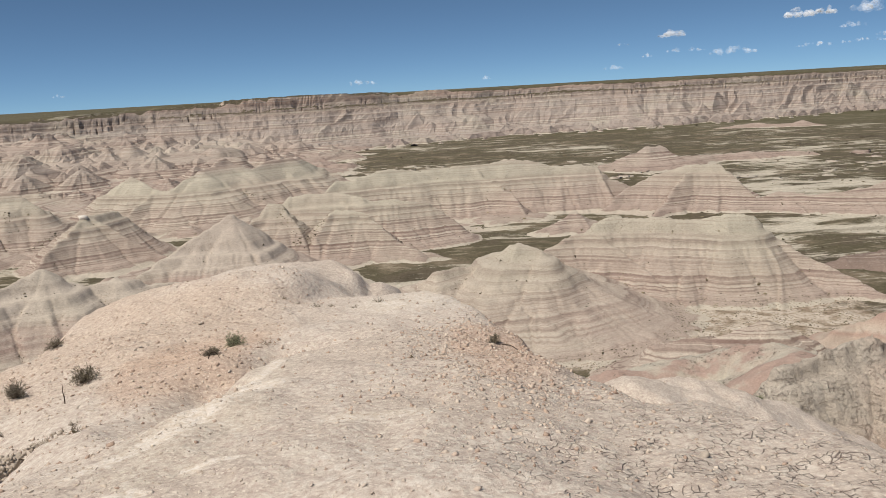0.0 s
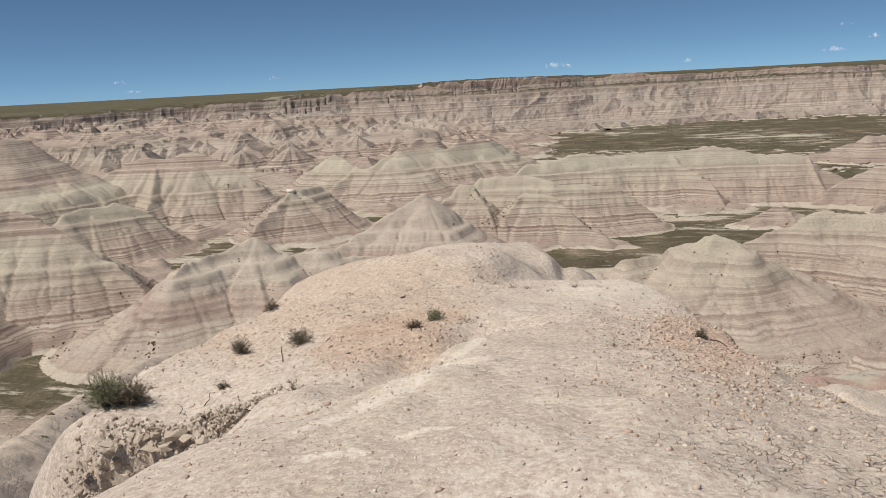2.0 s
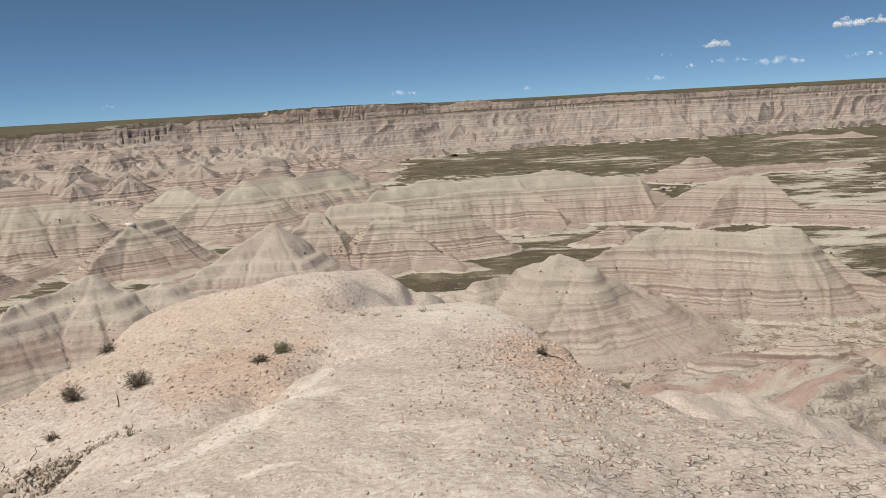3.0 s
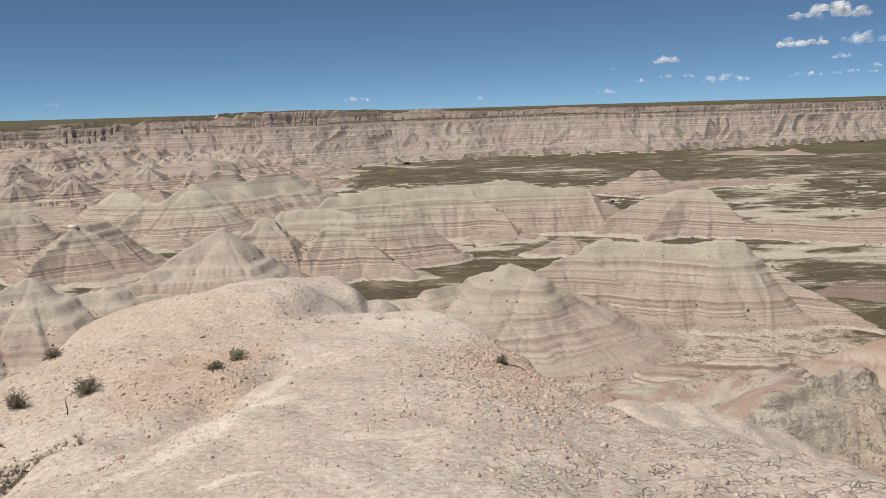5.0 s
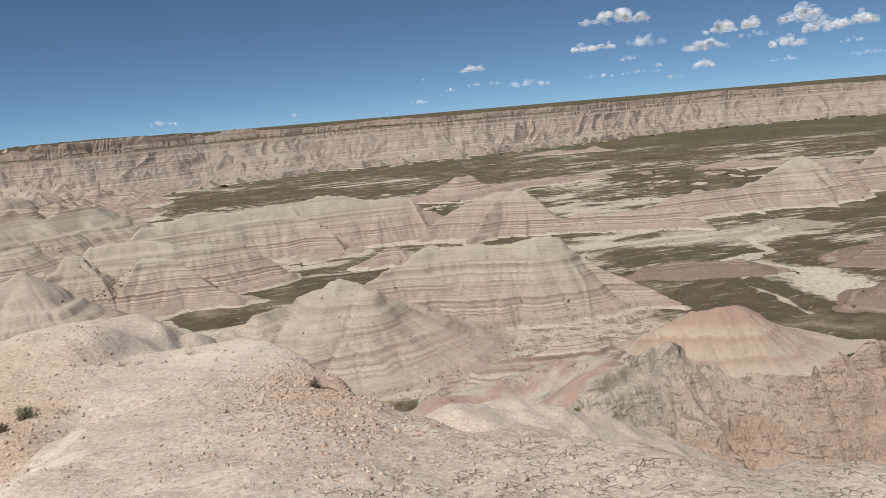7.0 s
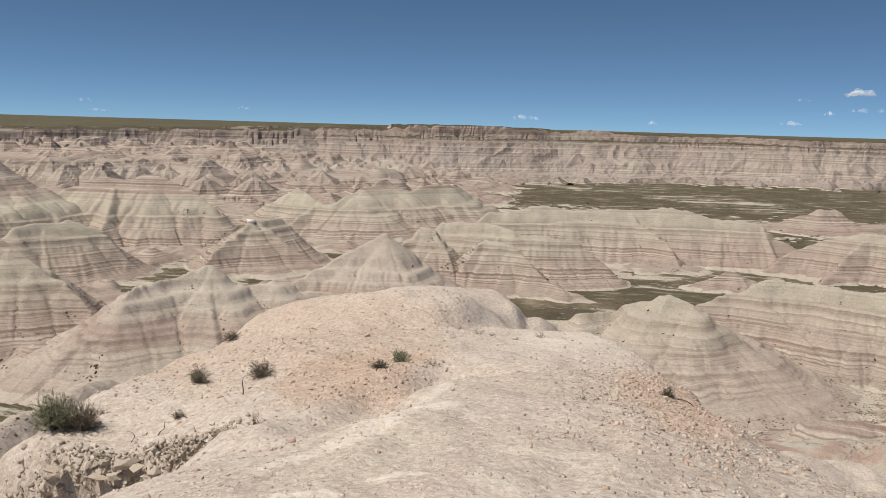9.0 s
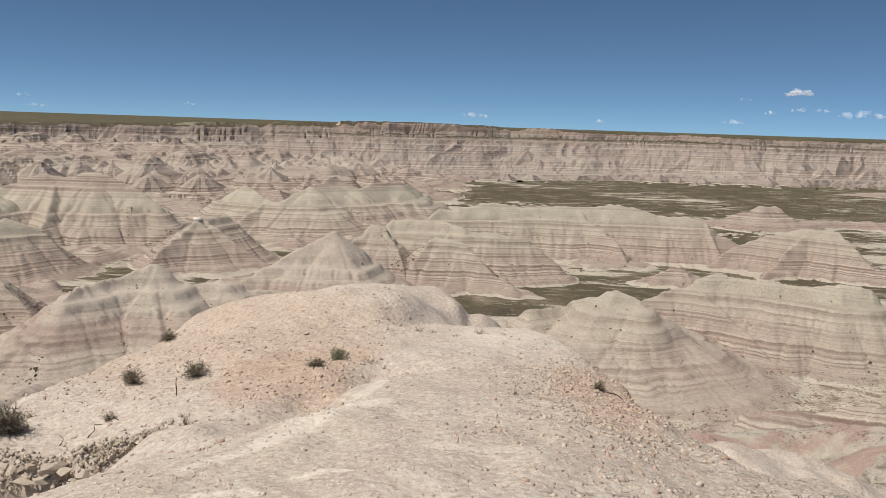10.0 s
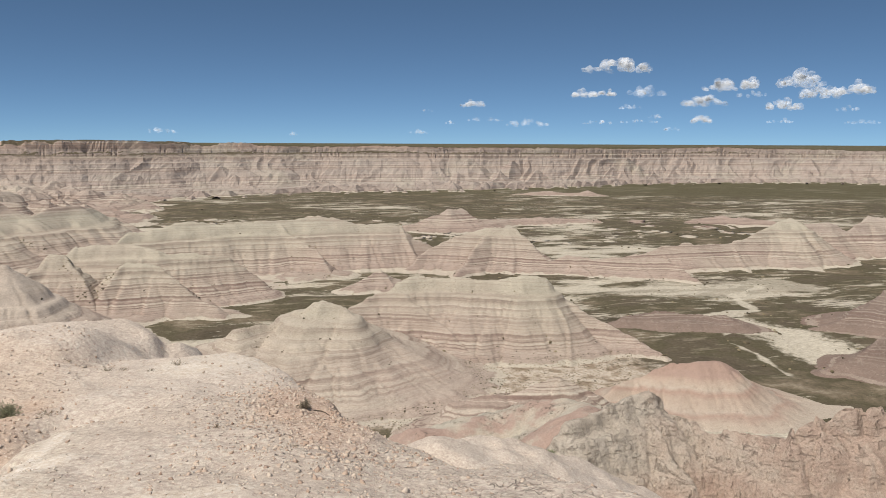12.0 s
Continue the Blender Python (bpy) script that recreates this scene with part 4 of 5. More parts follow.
# ridges and buttes: label, steepness, depth of gullies, grid step, crest lines of (bearing, distance, height over the valley floor)
RIDGES = [
    ("long grey-green clay ridge with pink and maroon stripes", 0.8, 0.2, 0.45,
     [[(7.5, 172, 9.6), (9.2, 175, 12), (12.4, 180, 15.4), (14.9, 179, 14.9), (17.4, 178, 14.7), (19.8, 179, 15.6), (21.6, 181, 15.1), (23.1, 181, 10.7), (26.3, 177, 6.8), (28.3, 175, 4.5), (30.3, 171, 1.4)]]),
    ("rounded grey clay spur beside the long ridge", 0.50, 0.22, 0.45,
     [[(5.5, 157, 14.2), (6.3, 148, 11.0), (7.4, 139, 6.0), (8.4, 130, 1)],
      [(-3.6, 146.4, 7), (-0.5, 149.5, 11.4), (2.7, 153.1, 10.8), (3.9, 155, 13.3), (5.5, 157.6, 14.3), (7.1, 160, 11.7)],
      [(5.5, 153, 15.2), (7.1, 151.3, 13.5), (8.3, 150, 9.1), (10.8, 149.1, 4.8), (13.7, 148.1, 1.1)]]),
    ("layered pale clay pyramid hill with dark ledges", 0.75, 0.35, 0.5,
     [[(-10.6, 247, 15.2), (-7.4, 245, 16.2), (-5.4, 241, 15), (-3.4, 241, 13.6), (-0.9, 241, 11.6), (1.1, 238, 6.9), (2.7, 236, 1)],
      [(-9.1, 221, 7.3), (-7.5, 229, 13.2), (-5.8, 227, 12.5), (-4.2, 220, 8.5), (-1.8, 213, 4.1)]]),
    ("long pale clay wall with flat striped top", 0.85, 0.3, 0.6,
     [[(-9.1, 281, 10.7), (-7.3, 289, 15.1), (-3.6, 294, 17), (-0.3, 296, 16.4), (4.8, 302, 17.5), (8.8, 302, 15.2), (11.2, 303, 14), (12.2, 293, 6.6)]]),
    ("flat-topped grey clay butte with fine stripes", 0.8, 0.3, 0.6,
     [[(11.6, 281, 2.2), (13.3, 289, 8.2), (14.9, 292, 11), (17.3, 295, 13.9), (19.4, 295, 14), (20.6, 288, 9.7), (21.8, 282, 5.6), (23.4, 284, 7.5), (24.6, 283, 7.2), (25.4, 281, 6.1), (30, 282, 7.8), (32, 273, 1.9)]]),
    ("pointed pale clay butte above a white wash", 0.65, 0.4, 0.6,
     [[(27, 294, 4.7), (30, 306, 8.9), (32.6, 313, 8.7), (34.8, 323, 9.2), (36.5, 337, 13.7), (37.8, 347, 16.5), (38.9, 344, 12.6), (40.3, 334, 4.3), (41.3, 331, 1.8)]]),
    ("jagged pale clay butte with a notched crest", 0.75, 0.35, 0.7,
     [[(38.5, 363, 13), (40.2, 371, 13.3), (41.2, 372, 10.6), (42.4, 386, 15.9), (43.3, 389, 14.7), (46, 391, 13.5), (50, 383, 8.1)]]),
    ("small pale-tipped clay cone on the valley floor", 0.6, 0.25, 0.5,
     [[(7.1, 242, 2.1), (8.4, 245, 5.1), (9.6, 249, 6.7), (10.8, 253, 3.8), (11.6, 254, 0.8)]]),
    ("low pink clay mound in the grassy plain", 0.5, 0.4, 0.9,
     [[(11.6, 414, 4.2), (13.3, 420, 8.6), (14.5, 423, 10.8), (15.7, 428, 10.4), (16.5, 429, 6.4), (18.9, 450, 5.1), (22.1, 463, 5.6), (25.3, 470, 2.2)]]),
    ("low white clay mounds far out on the plain", 0.4, 0.4, 1.4,
     [[(18.5, 707, 0.7), (21.7, 718, 5.5), (22.9, 716, 3.3), (24.5, 722, 5.7), (25.7, 717, 1.3)]]),
    ("low pale clay hummocks on the plain", 0.4, 0.4, 1,
     [[(31.4, 480, 2.1), (32.5, 486, 5.1), (34.7, 490, 6), (36.1, 490, 4.2), (36.8, 489, 2.9)]]),
    ("pale clay cone with smooth flared foot", 0.7, 0.25, 0.4,
     [[(-21.7, 180.5, 9.2), (-19.8, 183.1, 11.3), (-17, 186.9, 15.8), (-14.8, 190, 19.2), (-13.5, 191.4, 15.1), (-11.6, 193.3, 9.7), (-10.6, 194.3, 5.1)]]),
    ("grey clay cone with a white cap stone", 0.75, 0.25, 0.5,
     [[(-28.6, 232, 0.3), (-26.8, 243, 7), (-25.3, 250, 10.4), (-24.2, 257, 14.9), (-22.1, 266, 13.2), (-20.7, 268, 7), (-19.7, 270, 1.8)]]),
    ("saddle-backed clay ridge with rust stripes", 0.62, 0.25, 0.4,
     [[(-39.3, 136.1, -0.7), (-37.2, 141.8, 2.4), (-35.1, 147.7, 7.2), (-33, 154.1, 12.5), (-31.5, 158.4, 14.1), (-30.1, 161.1, 14), (-27.1, 164.8, 16.7), (-26, 165, 14.1), (-24.9, 165, 11.8), (-22.7, 165, 13.5), (-21, 165, 11.1), (-18.5, 165, 9.9)]]),
    ("tall banded clay ridge above a green gully", 0.85, 0.4, 0.45,
     [[(-50, 187, 17.1), (-47, 185, 15.7), (-44.3, 187, 17.3), (-43.1, 193, 22.1), (-42.1, 193, 22.5), (-40.5, 189, 20.9), (-39.3, 184, 18), (-38, 180, 15.7), (-36.4, 176, 12.8), (-34.8, 169, 7.6)]]),
    ("high clay ridge with pink bands", 0.8, 0.45, 0.7,
     [[(-50, 300, 29.3), (-46, 309.2, 33.1), (-43.4, 315.2, 30.2), (-42, 318.4, 34.4), (-40.5, 322, 32.6), (-39.6, 323.9, 26.1), (-38.5, 326.5, 17), (-37.6, 328.5, 8.9)]]),
    ("broad banded clay hill with wavy stripes", 0.75, 0.4, 0.6,
     [[(-37.2, 323, 15.6), (-34.9, 325, 21.8), (-32.3, 318, 22.8), (-30.5, 316, 24.9), (-28.3, 307, 19.5), (-26.9, 299, 14.6)]]),
    ("pointed pink-capped clay hills", 0.58, 0.4, 0.7,
     [[(-22.1, 334, 13.8), (-21, 337, 17.8), (-19.7, 326, 14.4), (-18.5, 319, 12.9), (-16.4, 328, 19.4), (-14.8, 341, 22.7), (-13.2, 336, 16.7), (-12, 346, 19.2), (-10.4, 355, 19.9), (-8.8, 374, 15), (-7.2, 398, 5.7)]]),
    ("red-topped clay peak with cream foot", 0.54, 0.3, 0.35,
     [[(25.7, 134, 3.6), (28.4, 138, 5.9), (31.1, 140, 7.5), (33.7, 143, 8.9), (34.8, 142, 7.3), (37.1, 139, 3.4), (39.6, 139, 1)]]),
    ("low clay swell with swirling red stripes", 0.46, 0.3, 0.35,
     [[(13.7, 119, 3.9), (15, 121, 5.5), (19.1, 124, 6.1), (22.8, 127, 8.2), (25.7, 128, 5.6)]]),
    ("rounded maroon clay mound beside the wash", 0.6, 0.25, 0.5,
     [[(39.9, 214, 1.8), (41.5, 218, 4.6), (43.6, 226, 9.8), (47, 229, 12), (52, 226, 10)]]),
    ("dark maroon clay mound by the dry wash", 0.65, 0.25, 0.45,
     [[(40.8, 175, 1.8), (43.8, 183, 7.1), (47, 186, 9.5), (52, 186, 8.9)]]),
    ("grey clay hill with thin dark ledges", 0.75, 0.4, 0.5,
     [[(-39.1, 244, 14.8), (-37.7, 248, 16.1), (-35.9, 251, 15.9), (-33.9, 249, 11.9), (-32.5, 244, 6.9), (-31, 241, 2.6)]]),
    ("pale clay spur beside a dark gully", 0.8, 0.35, 0.45,
     [[(-14.9, 223, 8.1), (-13.5, 228, 11.1), (-12.2, 234, 15.7), (-11.3, 233, 14.8), (-10.3, 226, 10), (-9.6, 217, 3.5)]]),
    ("low rounded maroon clay swell in the green plain", 0.35, 0.3, 0.4,
     [[(27.3, 202, 2), (29.4, 207, 3.6), (32.1, 208, 3.7), (33.9, 208, 3.6), (35, 206, 2.6)]]),
]
ridge_fields = []
# low foothills that join the hills on the western side, with a few grassy hollows left between them
HOLLOWS = [(-29.4, 240, 13, 17), (-23.4, 226, 7, 12), (-21.0, 244, 6, 13), (-18.5, 262, 7, 12), (-6.1, 190, 14, 9), (-1.3, 199, 16, 10), (2.6, 228, 13, 12), (-42, 138, 15, 9), (-38, 147, 16, 6), (7, 250, 12, 10)]
WX, WY = np.meshgrid(np.arange(-300, 60, 1.05), np.arange(95, 385, 1.05), indexing="xy")


def foothill_height(x, y):
    r, az = np.hypot(x, y), bearing_of(x, y)
    z = 1.6 + 1.8 * fbm(x / 38, y / 38, 501, 3)
    z = np.maximum(z, cones(x, y, 31.0, 503, 0.34, lambda u, v: 7.5 + 0 * u))
    z = np.maximum(z, cones(x, y, 15.0, 513, 0.40, lambda u, v: 4.2 + 0 * u))
    z = z * np.interp(az, [-60, -16, -6, 2, 10], [1.25, 1.0, 0.6, 0.45, 0.2]) * np.where(az < -30, smooth(85, 150, r), smooth(120, 200, r))
    z = z + 0.15 * fbm(x / 3, y / 3, 505, 3)
    for b, d, wx, wy in HOLLOWS:
        hx, hy = spot(b, d)
        z = z - 9 * np.exp(-(((x - hx) / wx) ** 2 + ((y - hy) / wy) ** 2) ** 1.5)
    return z - 4 * smooth(355, 385, r) * smooth(-14, -6, az) - 5 * smooth(6, 12, az)


WZ = ledges(erode(foothill_height(WX, WY), 1.05, 8, 0.022, 0.02, 8, 50), WX, WY, 1.3)
foothill_top = on_grid(-300, 95, 1.05, WZ)
foothills = sheet("foothills", WX, WY, WZ, CLAY_MID, WZ > floor_height(WX, WY) - 0.4)
tagged(foothills, "low banded clay foothills between the buttes", "badlands", kind="structure")


def ridge(label, slope, rill, cell, lines, seed, material, name="clay_butte", category="butte", lift=0.0, gap=8.5):
    pts = [(*spot(b, d), h) for line in lines for b, d, h in line]
    reach = [max(h, 1) / slope * 1.9 + 8 for _, _, h in pts]
    x0, x1 = min(p[0] - q for p, q in zip(pts, reach)), max(p[0] + q for p, q in zip(pts, reach))
    y0, y1 = min(p[1] - q for p, q in zip(pts, reach)), max(p[1] + q for p, q in zip(pts, reach))
    X, Y = np.meshgrid(np.arange(x0, x1, cell), np.arange(y0, y1, cell), indexing="xy")
    Z = ledges(erode(crest_field(X, Y, lines, slope, rill, seed, gap), cell, 8, 0.020, 0.03, seed), X, Y, 1.0 if cell < 0.8 else 1.8) + lift
    ob = sheet(name, X, Y, Z, material, Z > (lift - 0.3 if lift else floor_height(X, Y) - 0.5))
    if not lift:
        ridge_fields.append((x0, x1, y0, y1, on_grid(x0, y0, cell, Z)))
    return tagged(ob, label, category)


for k, (label, slope, rill, cell, lines) in enumerate(RIDGES):
    far_off = min(d for line in lines for _, d, _ in line) > 335
    ridge(label, slope, rill, cell, lines, 200 + 13 * k, CLAY_PEAK if "red-topped" in label else CLAY_SWIRL if "swirling" in label else CLAY_MAROON if "maroon clay" in label else CLAY_PALE if "saddle" in label or "flared foot" in label else CLAY_SOFT if "rounded grey" in label else CLAY_FAR if far_off else CLAY_MID,
          gap=30.0 if "long pale" in label or "pyramid" in label or "tall banded" in label or "broad banded" in label or "pink" in label else 999.0 if "swell" in label or "mound" in label or "flared" in label or "saddle" in label or "rounded grey" in label else 20.0)

# knife ridges on the broken slopes
dice = random.Random(44)
for k in range(46):
    r = dice.uniform(395, 640)
    b = dice.uniform(-50, -9 - (r - 395) * 0.0)
    base = float(climb_height(np.array([r]), np.array([b]))[0]) - 13
    high, n, wide = 7 + dice.uniform(7, 13) * (0.7 if b > -14 else 1.0), dice.randint(4, 6), math.degrees(dice.uniform(12, 26) / r)
    high = min(high, float(rim_height(np.array(b))) - base - 4)
    if high < 9:
        continue
    slant = dice.uniform(-14, 14)
    line = []
    for i in range(n):
        u = i / (n - 1) * 2 - 1
        line.append((b + u * wide, r + u * slant + dice.uniform(-4, 4), high * (1 - 0.45 * u * u) * dice.uniform(0.82, 1.05)))
    ridge("sharp pale clay ridge among broken gullies", dice.uniform(0.75, 1.0), 0.4, 1.2, [line], 700 + 7 * k, CLAY_FAR, lift=base)

# the lookout spur
def refined(a, lo, hi, step):
    """The steps a, closer together between lo and hi."""
    return np.concatenate([a[a < lo], np.arange(lo, hi, step), a[a > hi]])


KX, KY = np.meshgrid(refined(graded(-75, -6.5, 4.0, 75, 0.05), -4.7, -2.5, 0.016), refined(graded(-110, 1.6, 14.5, 95, 0.05), 4.45, 5.45, 0.012), indexing="xy")
KZ = knoll_height(KX, KY)
lookout = sheet("lookout_spur", KX, KY, KZ, CLAY_NEAR, KZ > floor_height(KX, KY) - 2.0)
tagged(lookout, "sun-baked cream and orange clay spur with crumbled chips", "clay hill", kind="structure")


# crag below the lookout: steep, lumpy and cracked
def crag_field(x, y, lines, slope, seed):
    z = crest_field(x, y, lines, slope, 0.30, seed, 11.0)
    w = 1.2 * fbm(x / 3, y / 3, seed + 50, 3)
    z = z + 0.6 * (creased((x + w) / 3.2, (y + w) / 3.2, seed + 51, 4, 0.6) - 0.6) + 0.14 * fbm(x / 0.7, y / 0.7, seed + 52, 3)
    z = z + 0.35 * vnoise((z + 0.3 * w) * 1.6, 0 * z, seed + 54)
    return z - 0.6 * np.exp(-np.abs(vnoise((x + w) / 3.4, (y - w) / 9, seed + 53)) / 0.07)


CRAG = [[(23.7, 55, 25.7), (25.7, 57.3, 25.5), (28.1, 59.9, 25.7), (29.2, 61, 26.2), (30.0, 61.6, 25.5), (31.3, 61.4, 24.2), (33.2, 60.4, 23.5), (38.7, 58.4, 25.1), (40.3, 59.6, 25.9), (42.6, 61.1, 26.9), (44.1, 62, 26.3), (50, 62, 24.9)]]
CX, CY = np.meshgrid(np.arange(10, 62, 0.18), np.arange(28, 76, 0.18), indexing="xy")
CZ = erode(crag_field(CX, CY, CRAG, 0.9, 401), 0.18, 7, 0.018, 0.0, 4)
CZ = ledges(CZ, CX, CY, 0.8, 1.1)
crag_top = on_grid(10, 28, 0.18, CZ)
crag = sheet("clay_crag", CX, CY, CZ, CLAY_CRAG, CZ > np.maximum(floor_height(CX, CY), knoll_height(CX, CY)) - 1.0)
tagged(crag, "steep cracked grey clay crag with a pink foot", "crag")


def rounded_field(x, y, line, slope, blunt):
    """A smooth swell whose slopes fall evenly away from one crest line."""
    pts = [(*spot(b, d), h) for b, d, h in line]
    best = np.full(x.shape, -30.0)
    for (ax, ay, ah), (bx, by, bh) in zip(pts, pts[1:]):
        dx, dy = bx - ax, by - ay
        t = np.clip(((x - ax) * dx + (y - ay) * dy) / (dx * dx + dy * dy), 0, 1)
        d = np.hypot(x - ax - t * dx, y - ay - t * dy)
        best = np.maximum(best, ah + (bh - ah) * t - slope * (np.sqrt(d * d + blunt * blunt) - blunt))
    return best


HUMMOCK = [(9.5, 66, 16.5), (12, 66, 19.4), (14.05, 67, 20.8), (15.7, 68, 21.1), (18.5, 70, 21.0), (20.6, 70, 21.7), (22.0, 70, 22.1), (23.1, 69, 22.5), (24.4, 67, 22.9), (24.9, 63, 23.6)]


def hummock_height(x, y):
    w = 1.5 * fbm(x / 7, y / 7, 411, 2)
    z = rounded_field(x, y, HUMMOCK, 0.66, 2.0)
    return z + 0.9 * (creased((x + w) / 6, (y - w) / 9, 412, 3) - 0.62) + 0.15 * fbm(x / 0.9, y / 0.9, 413, 3)


HX, HY = np.meshgrid(np.arange(-14, 52, 0.27), np.arange(34, 98, 0.27), indexing="xy")
HZ = erode(hummock_height(HX, HY), 0.27, 8, 0.022, 0.06, 5)
hummock_top = on_grid(-14, 34, 0.27, HZ)
hummock = sheet("clay_hummock", HX, HY, HZ, CLAY_GREY, HZ > np.maximum(floor_height(HX, HY), crag_top(HX, HY)) - 0.6)
tagged(hummock, "lumpy grey-green clay hummock with pink patches", "clay hill")
# a pale spur that runs down from the lookout's flank into the gully
FLANK = [(-33, 118, 6), (-34.4, 110, 11.4), (-37.4, 95, 13.8), (-40.7, 80, 17), (-45.9, 60, 21.2), (-51, 47, 25), (-60, 34, 29.5)]


def flank_height(x, y):
    w = 1.5 * fbm(x / 9, y / 9, 421, 2)
    return rounded_field(x, y, FLANK, 0.75, 1.0) + 1.1 * (creased((x + w) / 7, (y - w) / 10, 422, 3) - 0.62) + 0.15 * fbm(x / 1.0, y / 1.0, 423, 3)


FX, FY = np.meshgrid(np.arange(-110, 0, 0.3), np.arange(0, 132, 0.3), indexing="xy")
FZ = erode(flank_height(FX, FY), 0.3, 9, 0.018, 0.07, 6)
flank_top = on_grid(-110, 0, 0.3, FZ)
flank = sheet("clay_spur", FX, FY, FZ, CLAY_TAN, FZ > np.maximum(floor_height(FX, FY) - 0.5, knoll_height(FX, FY) - 0.6))
tagged(flank, "pale grey clay spur running down into the gully", "clay hill")
LOBE = [(8.5, 12.4, 38.6), (10.2, 12.7, 39.5), (11.9, 13.0, 39.82), (14.4, 13.3, 39.9), (17.3, 13.8, 39.72), (19.6, 14.2, 39.53), (21.9, 14.6, 39.2), (23, 14.8, 37.6), (25, 15.0, 34)]
LX, LY = np.meshgrid(np.arange(-2, 18, 0.09), np.arange(5, 26, 0.09), indexing="xy")


def lobe_height(x, y):
    return rounded_field(x, y, LOBE, 0.62, 0.7) + 0.10 * fbm(x / 1.1, y / 1.1, 402, 3) + 0.03 * fbm(x / 0.2, y / 0.2, 403, 3)


LZ = lobe_height(LX, LY)
lobe = sheet("clay_shoulder", LX, LY, LZ, CLAY_NEAR, LZ > knoll_height(LX, LY) - 0.6)
tagged(lobe, "rounded tan clay shoulder below the lookout", "clay hill")

# ---- small things ----
rng = np.random.default_rng(7)


def soup(name, co, faces, material, parent=None, label="", smooth_faces=False):
    """One mesh object from arrays of points and triangles."""
    mesh = bpy.data.meshes.new(name)
    mesh.vertices.add(len(co))
    mesh.vertices.foreach_set("co", np.asarray(co, np.float32).ravel())
    faces = np.asarray(faces, np.int32)
    mesh.loops.add(faces.size)
    mesh.loops.foreach_set("vertex_index", faces.ravel())
    mesh.polygons.add(len(faces))
    mesh.polygons.foreach_set("loop_start", np.arange(0, faces.size, faces.shape[1], dtype=np.int32))
    if smooth_faces:
        mesh.polygons.foreach_set("use_smooth", np.ones(len(faces), dtype=bool))
    mesh.update(calc_edges=True)
    mesh.materials.append(material)
    ob = new(name, mesh)
    ob.parent = parent
    if label:
        ob["label"] = label
    return ob


def lump_shape(level, seed, rough=0.25):
    """A rough stone of unit size."""
    bm = bmesh.new()
    bmesh.ops.create_icosphere(bm, subdivisions=level, radius=1.0)
    co = np.array([v.co[:] for v in bm.verts])
    tri = np.array([[v.index for v in f.verts] for f in bm.faces])
    bm.free()
    k = 1 + rough * fbm(co[:, 0] * 1.3 + seed, co[:, 1] * 1.3 + 2.1 * co[:, 2], seed, 3)
    return co * k[:, None], tri


def scattered(shape, places, sizes, squash, tilt=0.5):
    """Copies of one small shape, each turned and sized on its own, as arrays."""
    co, tri = shape
    n = len(places)
    a, b, c = rng.uniform(0, 2 * np.pi, n), rng.normal(0, tilt, n), rng.normal(0, tilt, n)
    stretch = rng.uniform(0.65, 1.35, (n, 3)) * np.array([1, 1, squash])
    p = co[None] * stretch[:, None] * sizes[:, None, None]
    for angle, i, j in ((b, 1, 2), (c, 0, 2), (a, 0, 1)):
        u, v = p[..., i].copy(), p[..., j].copy()
        p[..., i], p[..., j] = u * np.cos(angle)[:, None] - v * np.sin(angle)[:, None], u * np.sin(angle)[:, None] + v * np.cos(angle)[:, None]
    p = p + places[:, None]
    f = tri[None] + (np.arange(n) * len(co))[:, None, None]
    return p.reshape(-1, 3), f.reshape(-1, tri.shape[1])


CHIP = islands("clay_chips", [(0.0, (0.46, 0.37, 0.305)), (0.25, (0.53, 0.445, 0.375)), (0.6, (0.63, 0.54, 0.455)), (0.85, (0.72, 0.65, 0.565)), (1.0, (0.49, 0.39, 0.325))])
CLOD = islands("clay_clods", [(0.0, (0.36, 0.305, 0.25)), (0.4, (0.45, 0.39, 0.325)), (0.7, (0.52, 0.455, 0.385)), (1.0, (0.40, 0.345, 0.29))])
SAGE = islands("sage_leaf", [(0.0, (0.20, 0.22, 0.135)), (0.4, (0.31, 0.335, 0.21)), (0.75, (0.40, 0.415, 0.28)), (1.0, (0.46, 0.43, 0.32))])
DULL = islands("dry_leaf", [(0.0, (0.145, 0.131, 0.099)), (0.5, (0.246, 0.217, 0.160)), (1.0, (0.377, 0.326, 0.239))])
BARK, DEAD = plain("sage_bark", (0.13, 0.105, 0.085), 0.9, 0.35, 30.0), plain("dead_wood", (0.075, 0.055, 0.042), 0.9, 0.4, 40.0)
SCRUB = islands("scrub", [(0.0, (0.065, 0.056, 0.04)), (0.4, (0.11, 0.093, 0.064)), (0.7, (0.19, 0.158, 0.105)), (1.0, (0.29, 0.25, 0.165))])

# crumbled chips over the clay
OCTA = (np.array([(1, 0.2, 0), (-0.9, 0.1, 0.1), (0.1, 1, 0), (0, -1.1, 0.1), (0.15, 0, 0.9), (0, 0.1, -0.8)]), np.array([(0, 2, 4), (2, 1, 4), (1, 3, 4), (3, 0, 4), (2, 0, 5), (1, 2, 5), (3, 1, 5), (0, 3, 5)]))


def on_knoll(n, density):
    """Places on the lookout, more of them where density(x, y) is high."""
    r = np.exp(rng.uniform(math.log(2.2), math.log(19), n * 3))
    az = rng.uniform(-50, 50, n * 3)
    x, y = r * np.sin(np.radians(az)), r * np.cos(np.radians(az))
    keep = rng.uniform(0, 1, n * 3) < density(x, y)
    x, y = x[keep][:n], y[keep][:n]
    z = np.maximum(knoll_height(x, y), lobe_height(x, y))
    return np.stack([x, y, z], -1)[z > 36]


